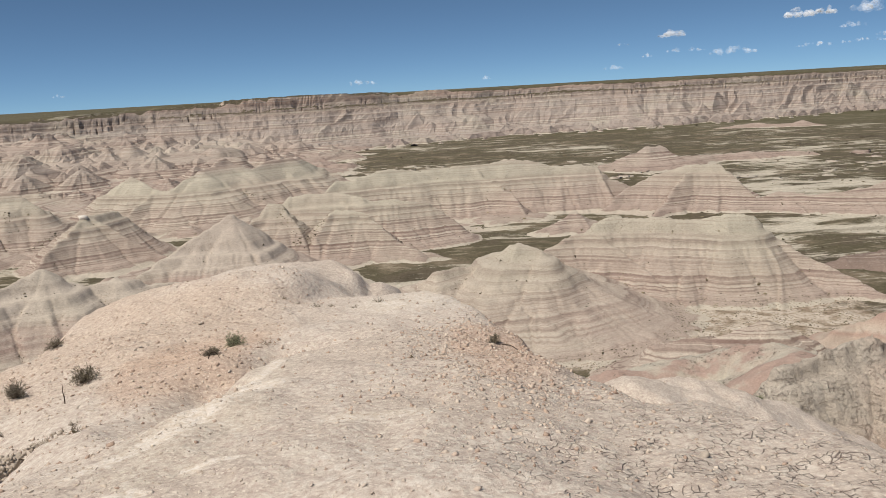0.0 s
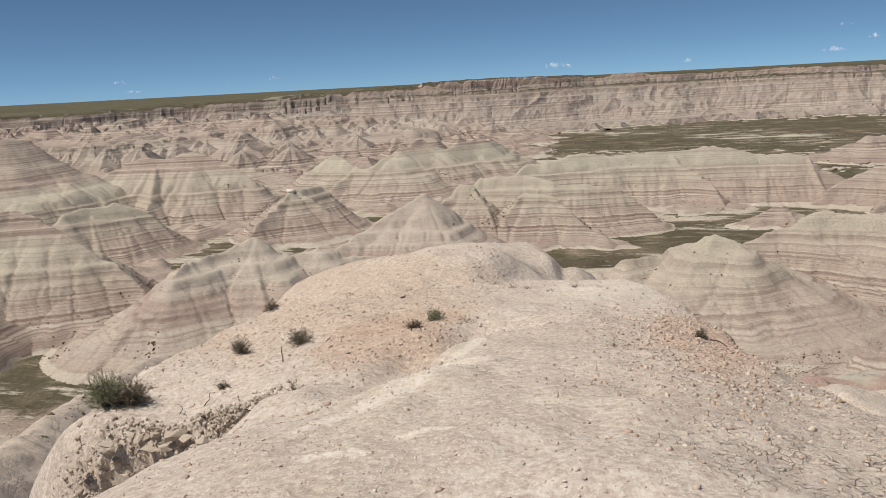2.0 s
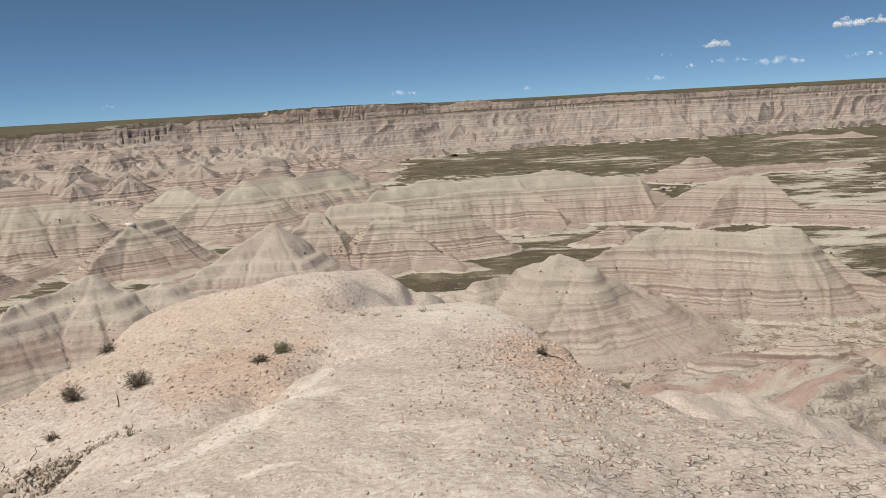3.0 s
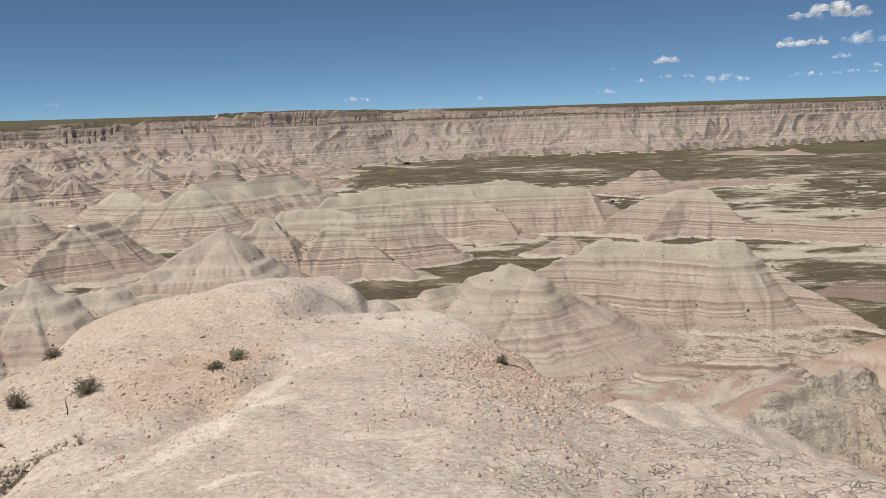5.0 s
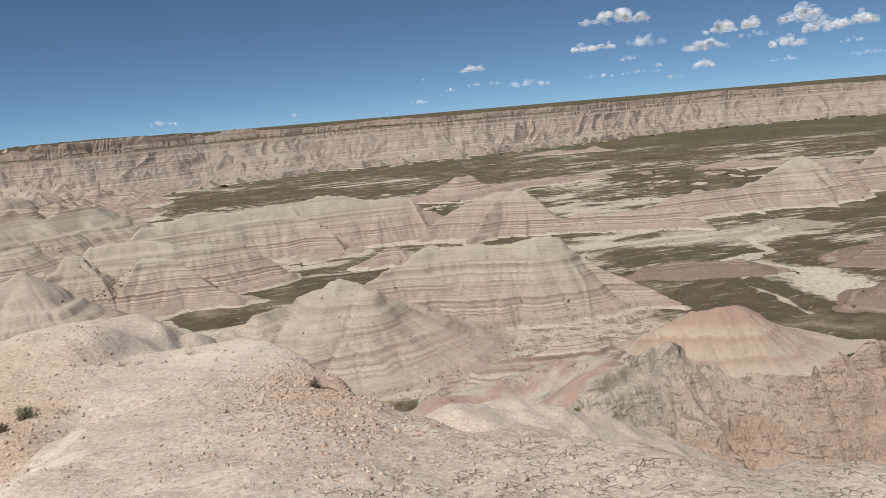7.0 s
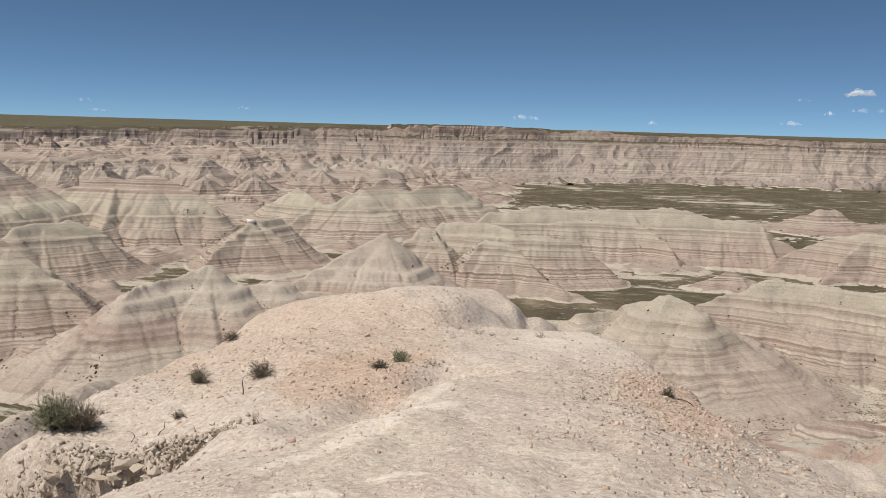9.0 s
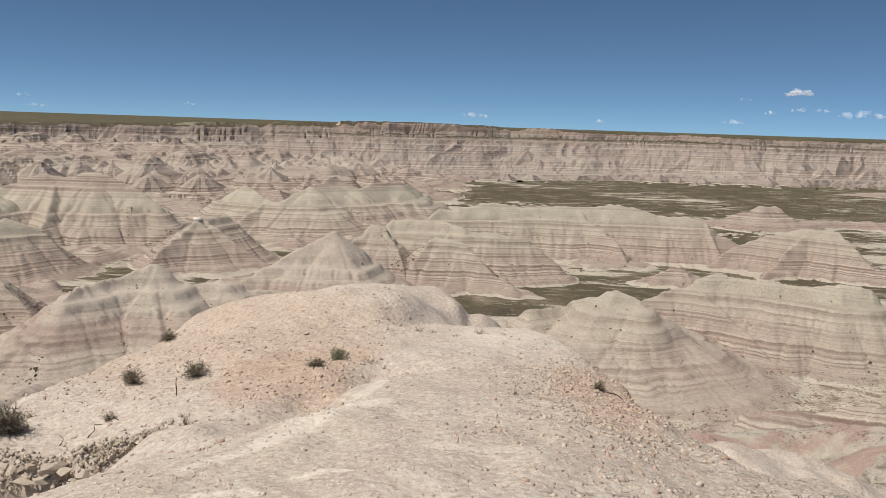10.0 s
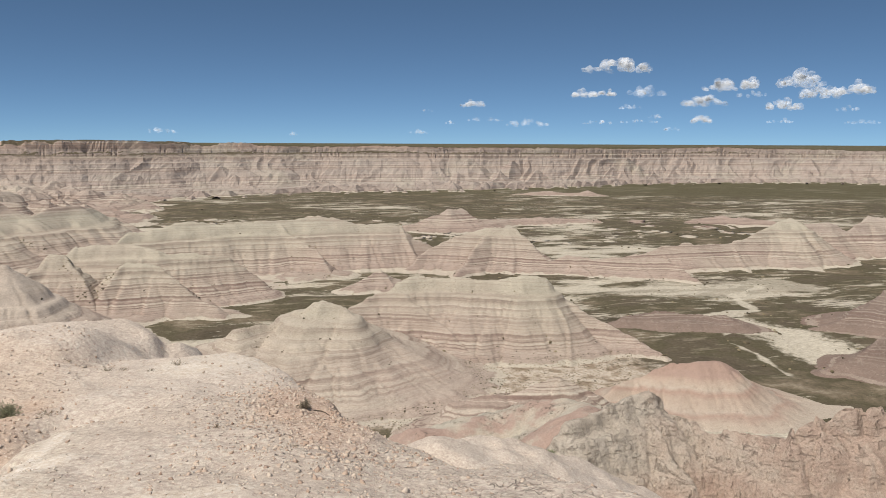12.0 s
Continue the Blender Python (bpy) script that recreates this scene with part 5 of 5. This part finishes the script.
def chip_density(x, y):
    d = 0.40 + 0.35 * fbm(x / 0.9, y / 0.9, 71, 3)
    d = d + 0.55 * np.exp(-((x - 0.55) / 0.75) ** 2 - ((y - 6.2) / 2.0) ** 2) + 0.35 * np.exp(-((x + 3.2) / 1.6) ** 2 - ((y - 7.2) / 2.6) ** 2)
    d = d - 0.45 * np.exp(-((x + 0.9) / 0.6) ** 2 - ((y - 8.0) / 2.5) ** 2)
    return np.clip(d, 0.03, 1)


places = on_knoll(42000, chip_density)
sizes = rng.gamma(1.8, 0.0027, len(places)).clip(0.002, 0.024) * (0.45 + 0.085 * np.hypot(places[:, 0], places[:, 1]))
co, tri = scattered(OCTA, places, sizes, 0.5)
tagged(soup("clay_chips", co, tri, CHIP), "crumbled cream and tan clay chips lying on the spur", "gravel", kind="stuff")
CRUMB = islands("rose_clay_crumbs", [(0.0, (0.40, 0.295, 0.235)), (0.3, (0.50, 0.385, 0.31)), (0.65, (0.58, 0.475, 0.395)), (1.0, (0.64, 0.56, 0.48))])
places = np.concatenate([
    on_knoll(40000, lambda x, y: np.clip(0.95 * np.exp(-((x - 0.5) / 0.6) ** 2 - ((y - 6.6) / 2.0) ** 2) + 0.02 * (fbm(x / 1.1, y / 1.1, 72, 2) > 0.3), 0, 1)),
    on_knoll(40000, lambda x, y: np.clip((0.45 + 0.4 * fbm(x / 0.7, y / 0.7, 73, 2)) * np.exp(-((x + 3.1) / 1.5) ** 2 - ((y - 7.2) / 2.2) ** 2), 0, 1)),
    on_knoll(40000, lambda x, y: np.clip(0.9 * np.exp(-((x + 1.9) / 0.5) ** 2 - ((y - 10.2) / 0.7) ** 2) + 0.8 * np.exp(-((x + 1.75) / 0.35) ** 2 - ((y - 7.1) / 0.6) ** 2), 0, 1))])
sizes = rng.gamma(2.2, 0.0046, len(places)).clip(0.003, 0.024)
co, tri = scattered(OCTA, places, sizes, 0.75, 0.8)
tagged(soup("clay_lumps", co, tri, CRUMB), "loose pinkish clay lumps on the dry flanks", "gravel", kind="stuff")

# single stones that stand out
stone_shapes = [lump_shape(1, s, 0.55) for s in (11, 12, 13)]
stone_meshes = []
for k, shape in enumerate(stone_shapes):
    ob = soup("stone", shape[0] * np.array([1.0, 0.75, 0.5]), shape[1], CLOD)
    stone_meshes.append(ob.data)
    bpy.data.objects.remove(ob)
STONES = [(1.30, 3.45, 0.045), (1.05, 3.9, 0.02), (0.35, 4.9, 0.03), (-0.45, 3.1, 0.022), (-1.2, 4.4, 0.02), (-2.6, 8.6, 0.05), (-2.1, 9.3, 0.035), (-3.4, 9.0, 0.04), (-2.9, 7.6, 0.035),
          (-0.4, 10.0, 0.04), (0.1, 8.9, 0.04), (0.35, 7.7, 0.05), (0.75, 6.9, 0.045), (-1.0, 6.3, 0.022), (-2.4, 6.2, 0.03), (-3.9, 7.9, 0.035), (-4.6, 8.3, 0.045), (0.6, 3.3, 0.018), (1.6, 3.1, 0.025), (-1.7, 9.6, 0.06)]
for k, (x, y, size) in enumerate(STONES):
    size *= 0.75
    ob = new("stone", stone_meshes[k % 3])
    z = float(knoll_height(np.array([x]), np.array([y]))[0])
    ob.matrix_world = pose(x, y, z + 0.2 * size, rng.uniform(-15, 15), rng.uniform(-15, 15), rng.uniform(0, 360)) @ Matrix.Scale(size, 4)
    tagged(ob, "small angular clay stone lying on baked ground", "stone", "loose stones on the spur")


# ---- plants ----
def tube(points, radii, sides=4):
    """A tapered stem along points, as arrays."""
    pts = np.asarray(points, float)
    ang = np.arange(sides) * 2 * np.pi / sides
    way = np.gradient(pts, axis=0)
    way /= np.linalg.norm(way, axis=1, keepdims=True) + 1e-9
    side = np.cross(way, (0.31, 0.77, 0.55))
    side /= np.linalg.norm(side, axis=1, keepdims=True) + 1e-9
    up = np.cross(way, side)
    co = (pts[:, None] + np.asarray(radii)[:, None, None] * (np.cos(ang)[None, :, None] * side[:, None] + np.sin(ang)[None, :, None] * up[:, None])).reshape(-1, 3)
    f = []
    for i in range(len(pts) - 1):
        for j in range(sides):
            f.append((i * sides + j, i * sides + (j + 1) % sides, (i + 1) * sides + (j + 1) % sides, (i + 1) * sides + j))
    return co, np.array(f)


def joined(pieces):
    co, faces, n = [], [], 0
    for c, f in pieces:
        co.append(c)
        faces.append(f + n)
        n += len(c)
    return np.concatenate(co), np.concatenate(faces)


def stem_path(base, lean, length, bend, steps=5):
    p, d, out = np.array(base, float), np.array(lean, float), []
    for k in range(steps):
        out.append(p.copy())
        d = d + rng.normal(0, bend, 3)
        d /= np.linalg.norm(d)
        p = p + d * length / (steps - 1)
    return np.array(out)


def shrub(name, x, y, width, height, stems, leaves, leaf_mat, stem_mat, label, category="shrub", leaf=0.02, droop=0.0, group="", on=knoll_height):
    """A low bush: stems that fan out of one root, with leaves along their outer half."""
    z = float(on(np.array([x]), np.array([y]))[0])
    root = tagged(new(name), label, category, group)
    root.matrix_world = pose(x, y, z)
    wood, tips = [], []
    for k in range(stems):
        a = rng.uniform(0, 2 * np.pi)
        out = math.sqrt(rng.uniform(0, 1))
        aim = np.array([math.cos(a) * out * width / 2, math.sin(a) * out * width / 2, height * (1.05 - 0.55 * out * out) * rng.uniform(0.45, 1.0) - droop * out])
        path = stem_path((rng.normal(0, 0.05) * width, rng.normal(0, 0.05) * width, -0.015), aim / np.linalg.norm(aim), np.linalg.norm(aim), 0.24, 6)
        r0 = 0.005 * height + 0.0011
        wood.append(tube(path, np.linspace(r0, r0 * 0.3, 6), 4))
        tips.append(path)
        for _ in range(2):
            i = rng.integers(2, 5)
            twig = stem_path(path[i], (path[i] - path[i - 1]) / np.linalg.norm(path[i] - path[i - 1]) + rng.normal(0, 0.5, 3), 0.35 * np.linalg.norm(aim), 0.2, 4)
            wood.append(tube(twig, np.linspace(r0 * 0.5, r0 * 0.2, 4), 3))
            tips.append(twig)
    co, f = joined(wood)
    soup("branchwork", co, f, stem_mat, root)
    if leaves:
        pick = rng.integers(0, len(tips), leaves)
        co = np.zeros((leaves, 4, 3))
        for k in range(leaves):
            path = tips[pick[k]]
            u = rng.uniform(0.35, 1.0) * (len(path) - 1)
            i = min(int(u), len(path) - 2)
            at = path[i] + (path[i + 1] - path[i]) * (u - i) + rng.normal(0, 0.25 * leaf, 3)
            d = (path[i + 1] - path[i]) / (np.linalg.norm(path[i + 1] - path[i]) + 1e-9) + rng.normal(0, 0.55, 3)
            d /= np.linalg.norm(d)
            w = np.cross(d, rng.normal(0, 1, 3))
            w /= np.linalg.norm(w) + 1e-9
            s = leaf * rng.uniform(0.6, 1.4)
            co[k] = at, at + d * s * 0.5 + w * s * 0.16, at + d * s, at + d * s * 0.5 - w * s * 0.16
        soup("foliage", co.reshape(-1, 3), np.arange(leaves * 4).reshape(-1, 4), leaf_mat, root)
    return root


shrub("sagebrush", -4.30, 5.48, 0.28, 0.34, 200, 9000, SAGE, BARK, "grey-green sagebrush on the lip of the crumbled bank", leaf=0.014)
shrub("sagebrush", -4.10, 5.56, 0.26, 0.29, 150, 3500, DULL, BARK, "half-bare twiggy sagebrush beside the green one", leaf=0.014)
SMALL = [(-1.88, 7.29, 0.25, 0.17, SAGE, 60, 2200), (-2.00, 6.90, 0.22, 0.12, DULL, 50, 1100), (-3.06, 6.70, 0.30, 0.19, DULL, 70, 2200), (-3.63, 6.60, 0.24, 0.23, DULL, 60, 1300),
         (-4.49, 9.08, 0.28, 0.17, DULL, 50, 1300), (0.51, 6.25, 0.11, 0.13, DULL, 40, 700), (-3.42, 5.84, 0.14, 0.12, DULL, 30, 340)]
for x, y, w, h, mat, stems, leaves in SMALL:
    green = mat is SAGE
    shrub("small_shrub", x, y, 0.85 * w, 0.9 * h, int(stems * 1.4), int(leaves * 1.5), mat, BARK, "small grey-green sage tuft on orange clay" if green else "small dark dry shrub on the clay slope", leaf=0.011, group="small shrubs on the spur")
shrub("sagebrush", *spot(22.42, 53.6), 1.1, 0.7, 110, 4500, SAGE, BARK, "grey-green sagebrush in a hollow of the clay hummock", leaf=0.06, on=lambda x, y: np.maximum(hummock_top(x, y), crag_top(x, y)))
TUFTS = [(-1.56, 7.22, 0.22, 0.07), (-0.14, 5.47, 0.10, 0.05), (-1.42, 9.32, 0.16, 0.09), (-0.67, 9.44, 0.20, 0.11), (-0.95, 9.21, 0.12, 0.06), (-1.90, 9.74, 0.12, 0.06), (-1.25, 9.35, 0.12, 0.07),
         (-2.72, 5.25, 0.16, 0.09), (-2.35, 4.95, 0.14, 0.12), (-3.05, 5.12, 0.22, 0.10), (-3.6, 5.05, 0.16, 0.09)]
for x, y, w, h in TUFTS:
    shrub("dry_grass_tuft", x, y, w, h, 26, 0, DULL, plain("dry_grass", (0.20, 0.17, 0.115), 0.9, 0.3, 20.0) if "dry_grass" not in bpy.data.materials else bpy.data.materials["dry_grass"], "thin tuft of dry grass on bare clay", "grass tuft", group="dry grass tufts")

# bare sticks and roots
def stick(name, x, y, points, radius, label):
    z = float(knoll_height(np.array([x]), np.array([y]))[0])
    p = np.array(points, float)
    q = np.concatenate([p[:1], p, p[-1:]])
    u = np.linspace(0, 1, 5)[:-1, None]
    p = np.concatenate([0.5 * (2 * q[i] + (q[i + 1] - q[i - 1]) * u + (2 * q[i - 1] - 5 * q[i] + 4 * q[i + 1] - q[i + 2]) * u ** 2 + (3 * q[i] - q[i - 1] - 3 * q[i + 1] + q[i + 2]) * u ** 3) for i in range(1, len(q) - 2)] + [p[-1:]])
    co, f = tube(p, np.linspace(radius * 0.7, radius * 0.25, len(p)), 6)
    ob = soup(name, co, f, DEAD, smooth_faces=True)
    ob.matrix_world = pose(x, y, z)
    return tagged(ob, label, "root" if name == "root" else "stick")


stick("dead_stick", -2.96, 6.08, [(0, 0, -0.02), (0.004, 0, 0.05), (-0.004, 0.003, 0.10), (0.006, 0, 0.155)], 0.008, "short dead stick standing upright in clay")
stick("root", -3.36, 5.80, [(0, 0, 0.03), (0.05, 0, 0.012), (0.09, 0.01, 0.035), (0.14, 0.0, 0.01), (0.19, 0.02, 0.03)], 0.006, "dark bent root lying on pale clay")
stick("root", -3.40, 5.52, [(-0.02, 0, 0.0), (0.0, 0, 0.03), (0.03, 0.01, 0.06), (0.01, 0.05, 0.09), (0.05, 0.09, 0.08)], 0.006, "thin forked root exposed on pale clay")
stick("root", -3.62, 5.46, [(0, 0, 0.0), (0.02, 0.02, 0.04), (-0.02, 0.05, 0.06), (-0.08, 0.08, 0.05)], 0.005, "thin curled root near the sagebrush")
stick("root", -1.98, 6.74, [(0, 0, 0.0), (0.03, 0.0, 0.05), (0.07, 0.01, 0.045), (0.10, 0.0, 0.0)], 0.007, "small arched root below a sage tuft")
stick("root", 0.61, 5.91, [(-0.05, 0.1, 0.03), (0.0, 0.03, 0.045), (0.05, -0.03, 0.03), (0.07, -0.10, 0.0)], 0.007, "weathered root hanging over the dry flank")
stick("root", -2.83, 5.12, [(-0.1, 0, 0.0), (-0.03, 0.02, 0.05), (0.05, 0.0, 0.05), (0.1, 0.03, 0.11)], 0.008, "dark root at the edge of the crumbled bank")

# crumbled bank: clods packed along the washed-out face
bank = tagged(new("crumbled_bank"), "crumbling clay bank of packed clods with dark hollows", "clay bank")
bank.matrix_world = pose(-3.3, 4.95, 42.4)
clod_meshes = []
for k in range(6):
    bm = bmesh.new()
    for p in rng.normal(0, 1, (13, 3)):
        bm.verts.new(p / np.linalg.norm(p) * rng.uniform(0.75, 1.0) * np.array([1.0, 0.8, 0.62]))
    bmesh.ops.convex_hull(bm, input=bm.verts)
    for v in [v for v in bm.verts if not v.link_faces]:
        bm.verts.remove(v)
    mesh = bpy.data.meshes.new("clod")
    bm.to_mesh(mesh)
    bm.free()
    mesh.materials.append(CLOD)
    clod_meshes.append(mesh)
for hx, hy, hw in ((-3.90, 4.86, 0.11), (-3.56, 4.91, 0.13), (-3.44, 4.90, 0.10), (-3.27, 4.94, 0.10), (-4.15, 4.80, 0.09)):
    ob = new("clod", clod_meshes[int(-10 * hx) % 6])
    ob.parent = bank
    ob.matrix_parent_inverse = bank.matrix_world.inverted()
    rim_z = float(knoll_height(np.array([hx]), np.array([hy + 0.24]))[0])
    ob.matrix_world = pose(hx, hy + 0.06, rim_z - 0.06, rng.uniform(-8, 8), rng.uniform(-8, 8), rng.uniform(-20, 20)) @ Matrix.Diagonal((0.85 * hw, 0.10, 0.05, 1))
x = rng.uniform(-4.55, -2.62, 900)
y = 4.97 + 0.215 * (x + 3.3) - rng.uniform(-0.20, 0.30, 900)
size = rng.gamma(2.6, 0.015, 900).clip(0.014, 0.095)
clear = np.ones(900, bool)
for hx, hy, hw in ((-3.90, 4.84, 0.10), (-3.52, 4.88, 0.17), (-3.27, 4.92, 0.09)):
    clear &= (np.abs(x - hx) > hw) | (np.abs(y - hy) > 0.10)
x, y, size = x[clear][:300], y[clear][:300], size[clear][:300]
z = knoll_height(x, y)
for k in range(len(x)):
    ob = new("clod", clod_meshes[k % 6])
    ob.parent = bank
    ob.matrix_parent_inverse = bank.matrix_world.inverted()
    ob.matrix_world = pose(x[k], y[k], z[k] - 0.25 * size[k], rng.uniform(-30, 30), rng.uniform(-30, 30), rng.uniform(0, 360)) @ Matrix.Diagonal((size[k] * rng.uniform(0.9, 1.5), size[k], size[k] * rng.uniform(0.7, 1.1), 1))


n = 7000
x = rng.uniform(-4.8, -2.65, n)
y = 4.95 + 0.215 * (x + 3.3) + rng.normal(-0.03, 0.17, n)
pts = np.stack([x, y, knoll_height(x, y) + 0.005], -1)
co, tri = scattered(OCTA, pts, rng.gamma(2.0, 0.0055, n).clip(0.003, 0.028), 0.8, 1.0)
tagged(soup("clay_crumbs", co, tri, CLOD), "grey-tan clay crumbs spilling from the broken bank", "gravel", kind="stuff")


# ---- scrub on the valley floor and in the gullies ----
def land_height(x, y):
    z = np.maximum(floor_height(x, y), foothill_top(x, y))
    for x0, x1, y0, y1, read in ridge_fields:
        inside = (x > x0) & (x < x1) & (y > y0) & (y < y1)
        if inside.any():
            z[inside] = np.maximum(z[inside], read(x[inside], y[inside]))
    z = np.maximum(z, np.maximum(hummock_top(x, y), flank_top(x, y)))
    return np.maximum(z, np.maximum(crag_top(x, y), knoll_height(x, y)))


def scrub(n, b0, b1, d0, d1, size, limit, seed, thresh):
    az, r = rng.uniform(b0, b1, n), np.sqrt(rng.uniform(d0 * d0, d1 * d1, n))
    x, y = r * np.sin(np.radians(az)), r * np.cos(np.radians(az))
    keep = fbm(x / 12, y / 12, seed, 3) > thresh
    x, y = x[keep], y[keep]
    z = land_height(x, y)
    keep = z < limit
    return np.stack([x, y, z], -1)[keep], rng.gamma(4.0, size / 4, keep.sum()).clip(size * 0.3, size * 2.2)


batches = [scrub(15000, 2, 28, 105, 180, 0.10, 1.3, 301, -0.2), scrub(3000, -52, -30, 90, 200, 0.15, 2.0, 302, 0.0), scrub(2600, -30, 48, 170, 330, 0.30, 1.2, 303, 0.0),
           scrub(1100, -48, 44, 140, 330, 0.12, 16.0, 304, 0.3), scrub(2200, -20, 48, 330, 620, 0.5, 1.5, 306, 0.1)]
# dark bushes that follow the gullies
az, r = rng.uniform(-48, 34, 20000), rng.uniform(140, 300, 20000)
gx, gy = r * np.sin(np.radians(az)), r * np.cos(np.radians(az))
gz = land_height(gx, gy)
ring_mean = sum(land_height(gx + 2.5 * math.cos(k), gy + 2.5 * math.sin(k)) for k in (0, 1.57, 3.14, 4.71)) / 4
keep = (ring_mean - gz > 0.26) & (gz > 0.8) & (gz < 15)
batches.append((np.stack([gx, gy, gz], -1)[keep], rng.gamma(3.0, 0.045, keep.sum()).clip(0.06, 0.4)))
# strings of bushes in the gullies between the hills
for ax, ay, bx, by in ((-92, 245, -98, 264), (-84, 268, -90, 290), (-46, 228, -39, 217), (-40, 217, -33, 227), (-78, 311, -68, 309), (-53, 222, -48, 208), (-136, 250, -143, 262), (-130, 251, -126, 260), (-60, 80, -46, 50), (-82, 120, -78, 111)):
    u = rng.uniform(0, 1, 60) ** 0.8
    gx, gy = ax + (bx - ax) * u + rng.normal(0, 0.8, 60), ay + (by - ay) * u + rng.normal(0, 0.8, 60)
    batches.append((np.stack([gx, gy, land_height(gx, gy)], -1), rng.gamma(3.0, 0.055, 60).clip(0.06, 0.35)))
co, tri = scattered(lump_shape(1, 31, 0.5), np.concatenate([b[0] for b in batches]), np.concatenate([b[1] for b in batches]), 0.7, 0.2)
tagged(soup("scrub", co, tri, SCRUB), "dark low scrub and dry tufts dotting the valley", "scrub", kind="stuff")

# low pale clay hummocks strewn over the grassy plain
az, r = rng.uniform(-14, 44, 520), rng.uniform(335, 500, 520)
gx, gy = r * np.sin(np.radians(az)), r * np.cos(np.radians(az))
keep = (fbm(gx / 45, gy / 30, 308, 3) > 0.0) & (land_height(gx, gy) < 0.7) & (land_height(gx + 5, gy) < 1.2) & (land_height(gx - 5, gy) < 1.2) & (land_height(gx, gy - 5) < 1.2)
gx, gy = gx[keep], gy[keep]
co, tri = scattered(lump_shape(2, 33, 0.6), np.stack([gx, gy, land_height(gx, gy) - 0.1], -1), rng.gamma(2.2, 0.9, len(gx)).clip(0.7, 5.0), 0.2, 0.05)
tagged(soup("clay_hummocks", co, tri, CLAY_FAR, smooth_faces=True), "low pale clay hummocks dotting the green plain", "clay mound", kind="stuff")

# white cap stone on the grey cone
cx, cy = spot(-24.2, 257)
shape = lump_shape(2, 81, 0.4)
cap = soup("cap_stone", shape[0] * np.array([1.5, 1.2, 0.8]), shape[1], plain("white_sandstone", (0.74, 0.70, 0.64), 0.9, 0.15, 1.5), smooth_faces=True)
cap.matrix_world = pose(cx, cy, float(land_height(np.array([cx]), np.array([cy]))[0]) - 0.15)
tagged(cap, "white sandstone cap resting on a grey clay cone", "boulder")

# ---- clouds ----
def cloud_white(name, low, high, glow):
    """Sunlit vapour: an added bluish emission stands in for scattered light and keeps its shaded side bright."""
    n = Nodes(name, 1.0)
    n.shader.inputs["Specular IOR Level"].default_value = 0.0
    n.shader.inputs["Base Color"].default_value = (0.8, 0.8, 0.8, 1)
    n.shader.inputs["Emission Color"].default_value = (0.62, 0.72, 0.86, 1)
    n.shader.inputs["Emission Strength"].default_value = glow
    wisp = n.ramp(n.noise(n.where, 0.02, 3.0, 0.5), [(0.36, low), (0.62, high)])
    n.link(wisp, n.shader.inputs["Alpha"])
    return n.mat


CLOUD, HAZE_CLOUD = cloud_white("cloud", 0.03, 0.26, 0.36), cloud_white("thin_cloud", 0.0, 0.13, 0.62)
PUFF = lump_shape(2, 61, 0.22)
CLOUDS = [(26.2, 5.23, 118, 28, 1), (24.1, 3.46, 40, 16, 1), (25.6, 3.49, 30, 12, 1), (28.3, 3.58, 60, 24, 0), (33.0, 3.92, 50, 24, 1), (34.9, 3.99, 30, 20, 1), (32.1, 2.86, 70, 20, 1), (35.0, 3.29, 45, 12, 0)]
CLOUDS += [(38.0, 4.13, 64, 28, 1), (39.1, 3.32, 60, 24, 1), (37.0, 2.54, 50, 20, 1), (41.2, 3.52, 50, 22, 1), (31.9, 1.66, 32, 14, 1), (16.3, 2.77, 44, 12, 1), (20.0, 1.48, 80, 14, 0), (17.2, 1.71, 60, 8, 0)]
CLOUDS += [(12.5, 0.82, 36, 8, 0), (14.7, 1.51, 14, 8, 0), (13.1, 2.33, 18, 6, 0), (28.9, 1.90, 28, 8, 0), (30.0, 1.06, 24, 8, 0), (40.7, 2.30, 30, 10, 0), (41.6, 1.48, 50, 8, 0), (25.0, 1.52, 50, 8, 0)]
CLOUDS += [(27.2, 2.56, 40, 10, 0), (-5.0, 0.78, 50, 10, 0), (3.7, 0.62, 14, 6, 0), (36.8, 1.56, 40, 8, 0), (27.8, 1.60, 60, 8, 0), (-34.6, 1.12, 16, 7, 0), (-33.8, 0.48, 30, 5, 0), (-24.7, 0.91, 20, 5, 0), (45.5, 3.0, 70, 26, 1)]
for b, e, w, h, thick in CLOUDS:
    far = 4000.0
    w, h = w * far / 1414, h * far / 1414
    n = int((12 + 20 * w / max(h, 1) / 3) * (1.0 if thick else 0.4))
    u = rng.uniform(-0.5, 0.5, n)
    size = h * rng.uniform(0.14, 0.34, n) * (1.15 - 1.5 * u * u)
    pts = np.stack([u * w, rng.normal(0, 0.25 * h, n), rng.uniform(0.0, 0.75, n) ** 1.3 * h * (1 - 1.6 * np.abs(u)) - 0.35 * h + 0.6 * size], -1)
    co, tri = scattered(PUFF, pts, size, 0.8, 0.2)
    ob = soup("cloud", co, tri, CLOUD if thick else HAZE_CLOUD, smooth_faces=True)
    x, y = spot(b, far)
    ob.matrix_world = pose(x, y, 45 + far * math.tan(radians(e)), 0, 0, -b)
    tagged(ob, "small white fair-weather cloud in blue sky" if thick else "faint thin wisp of cloud near the horizon", "cloud", "fair-weather clouds")
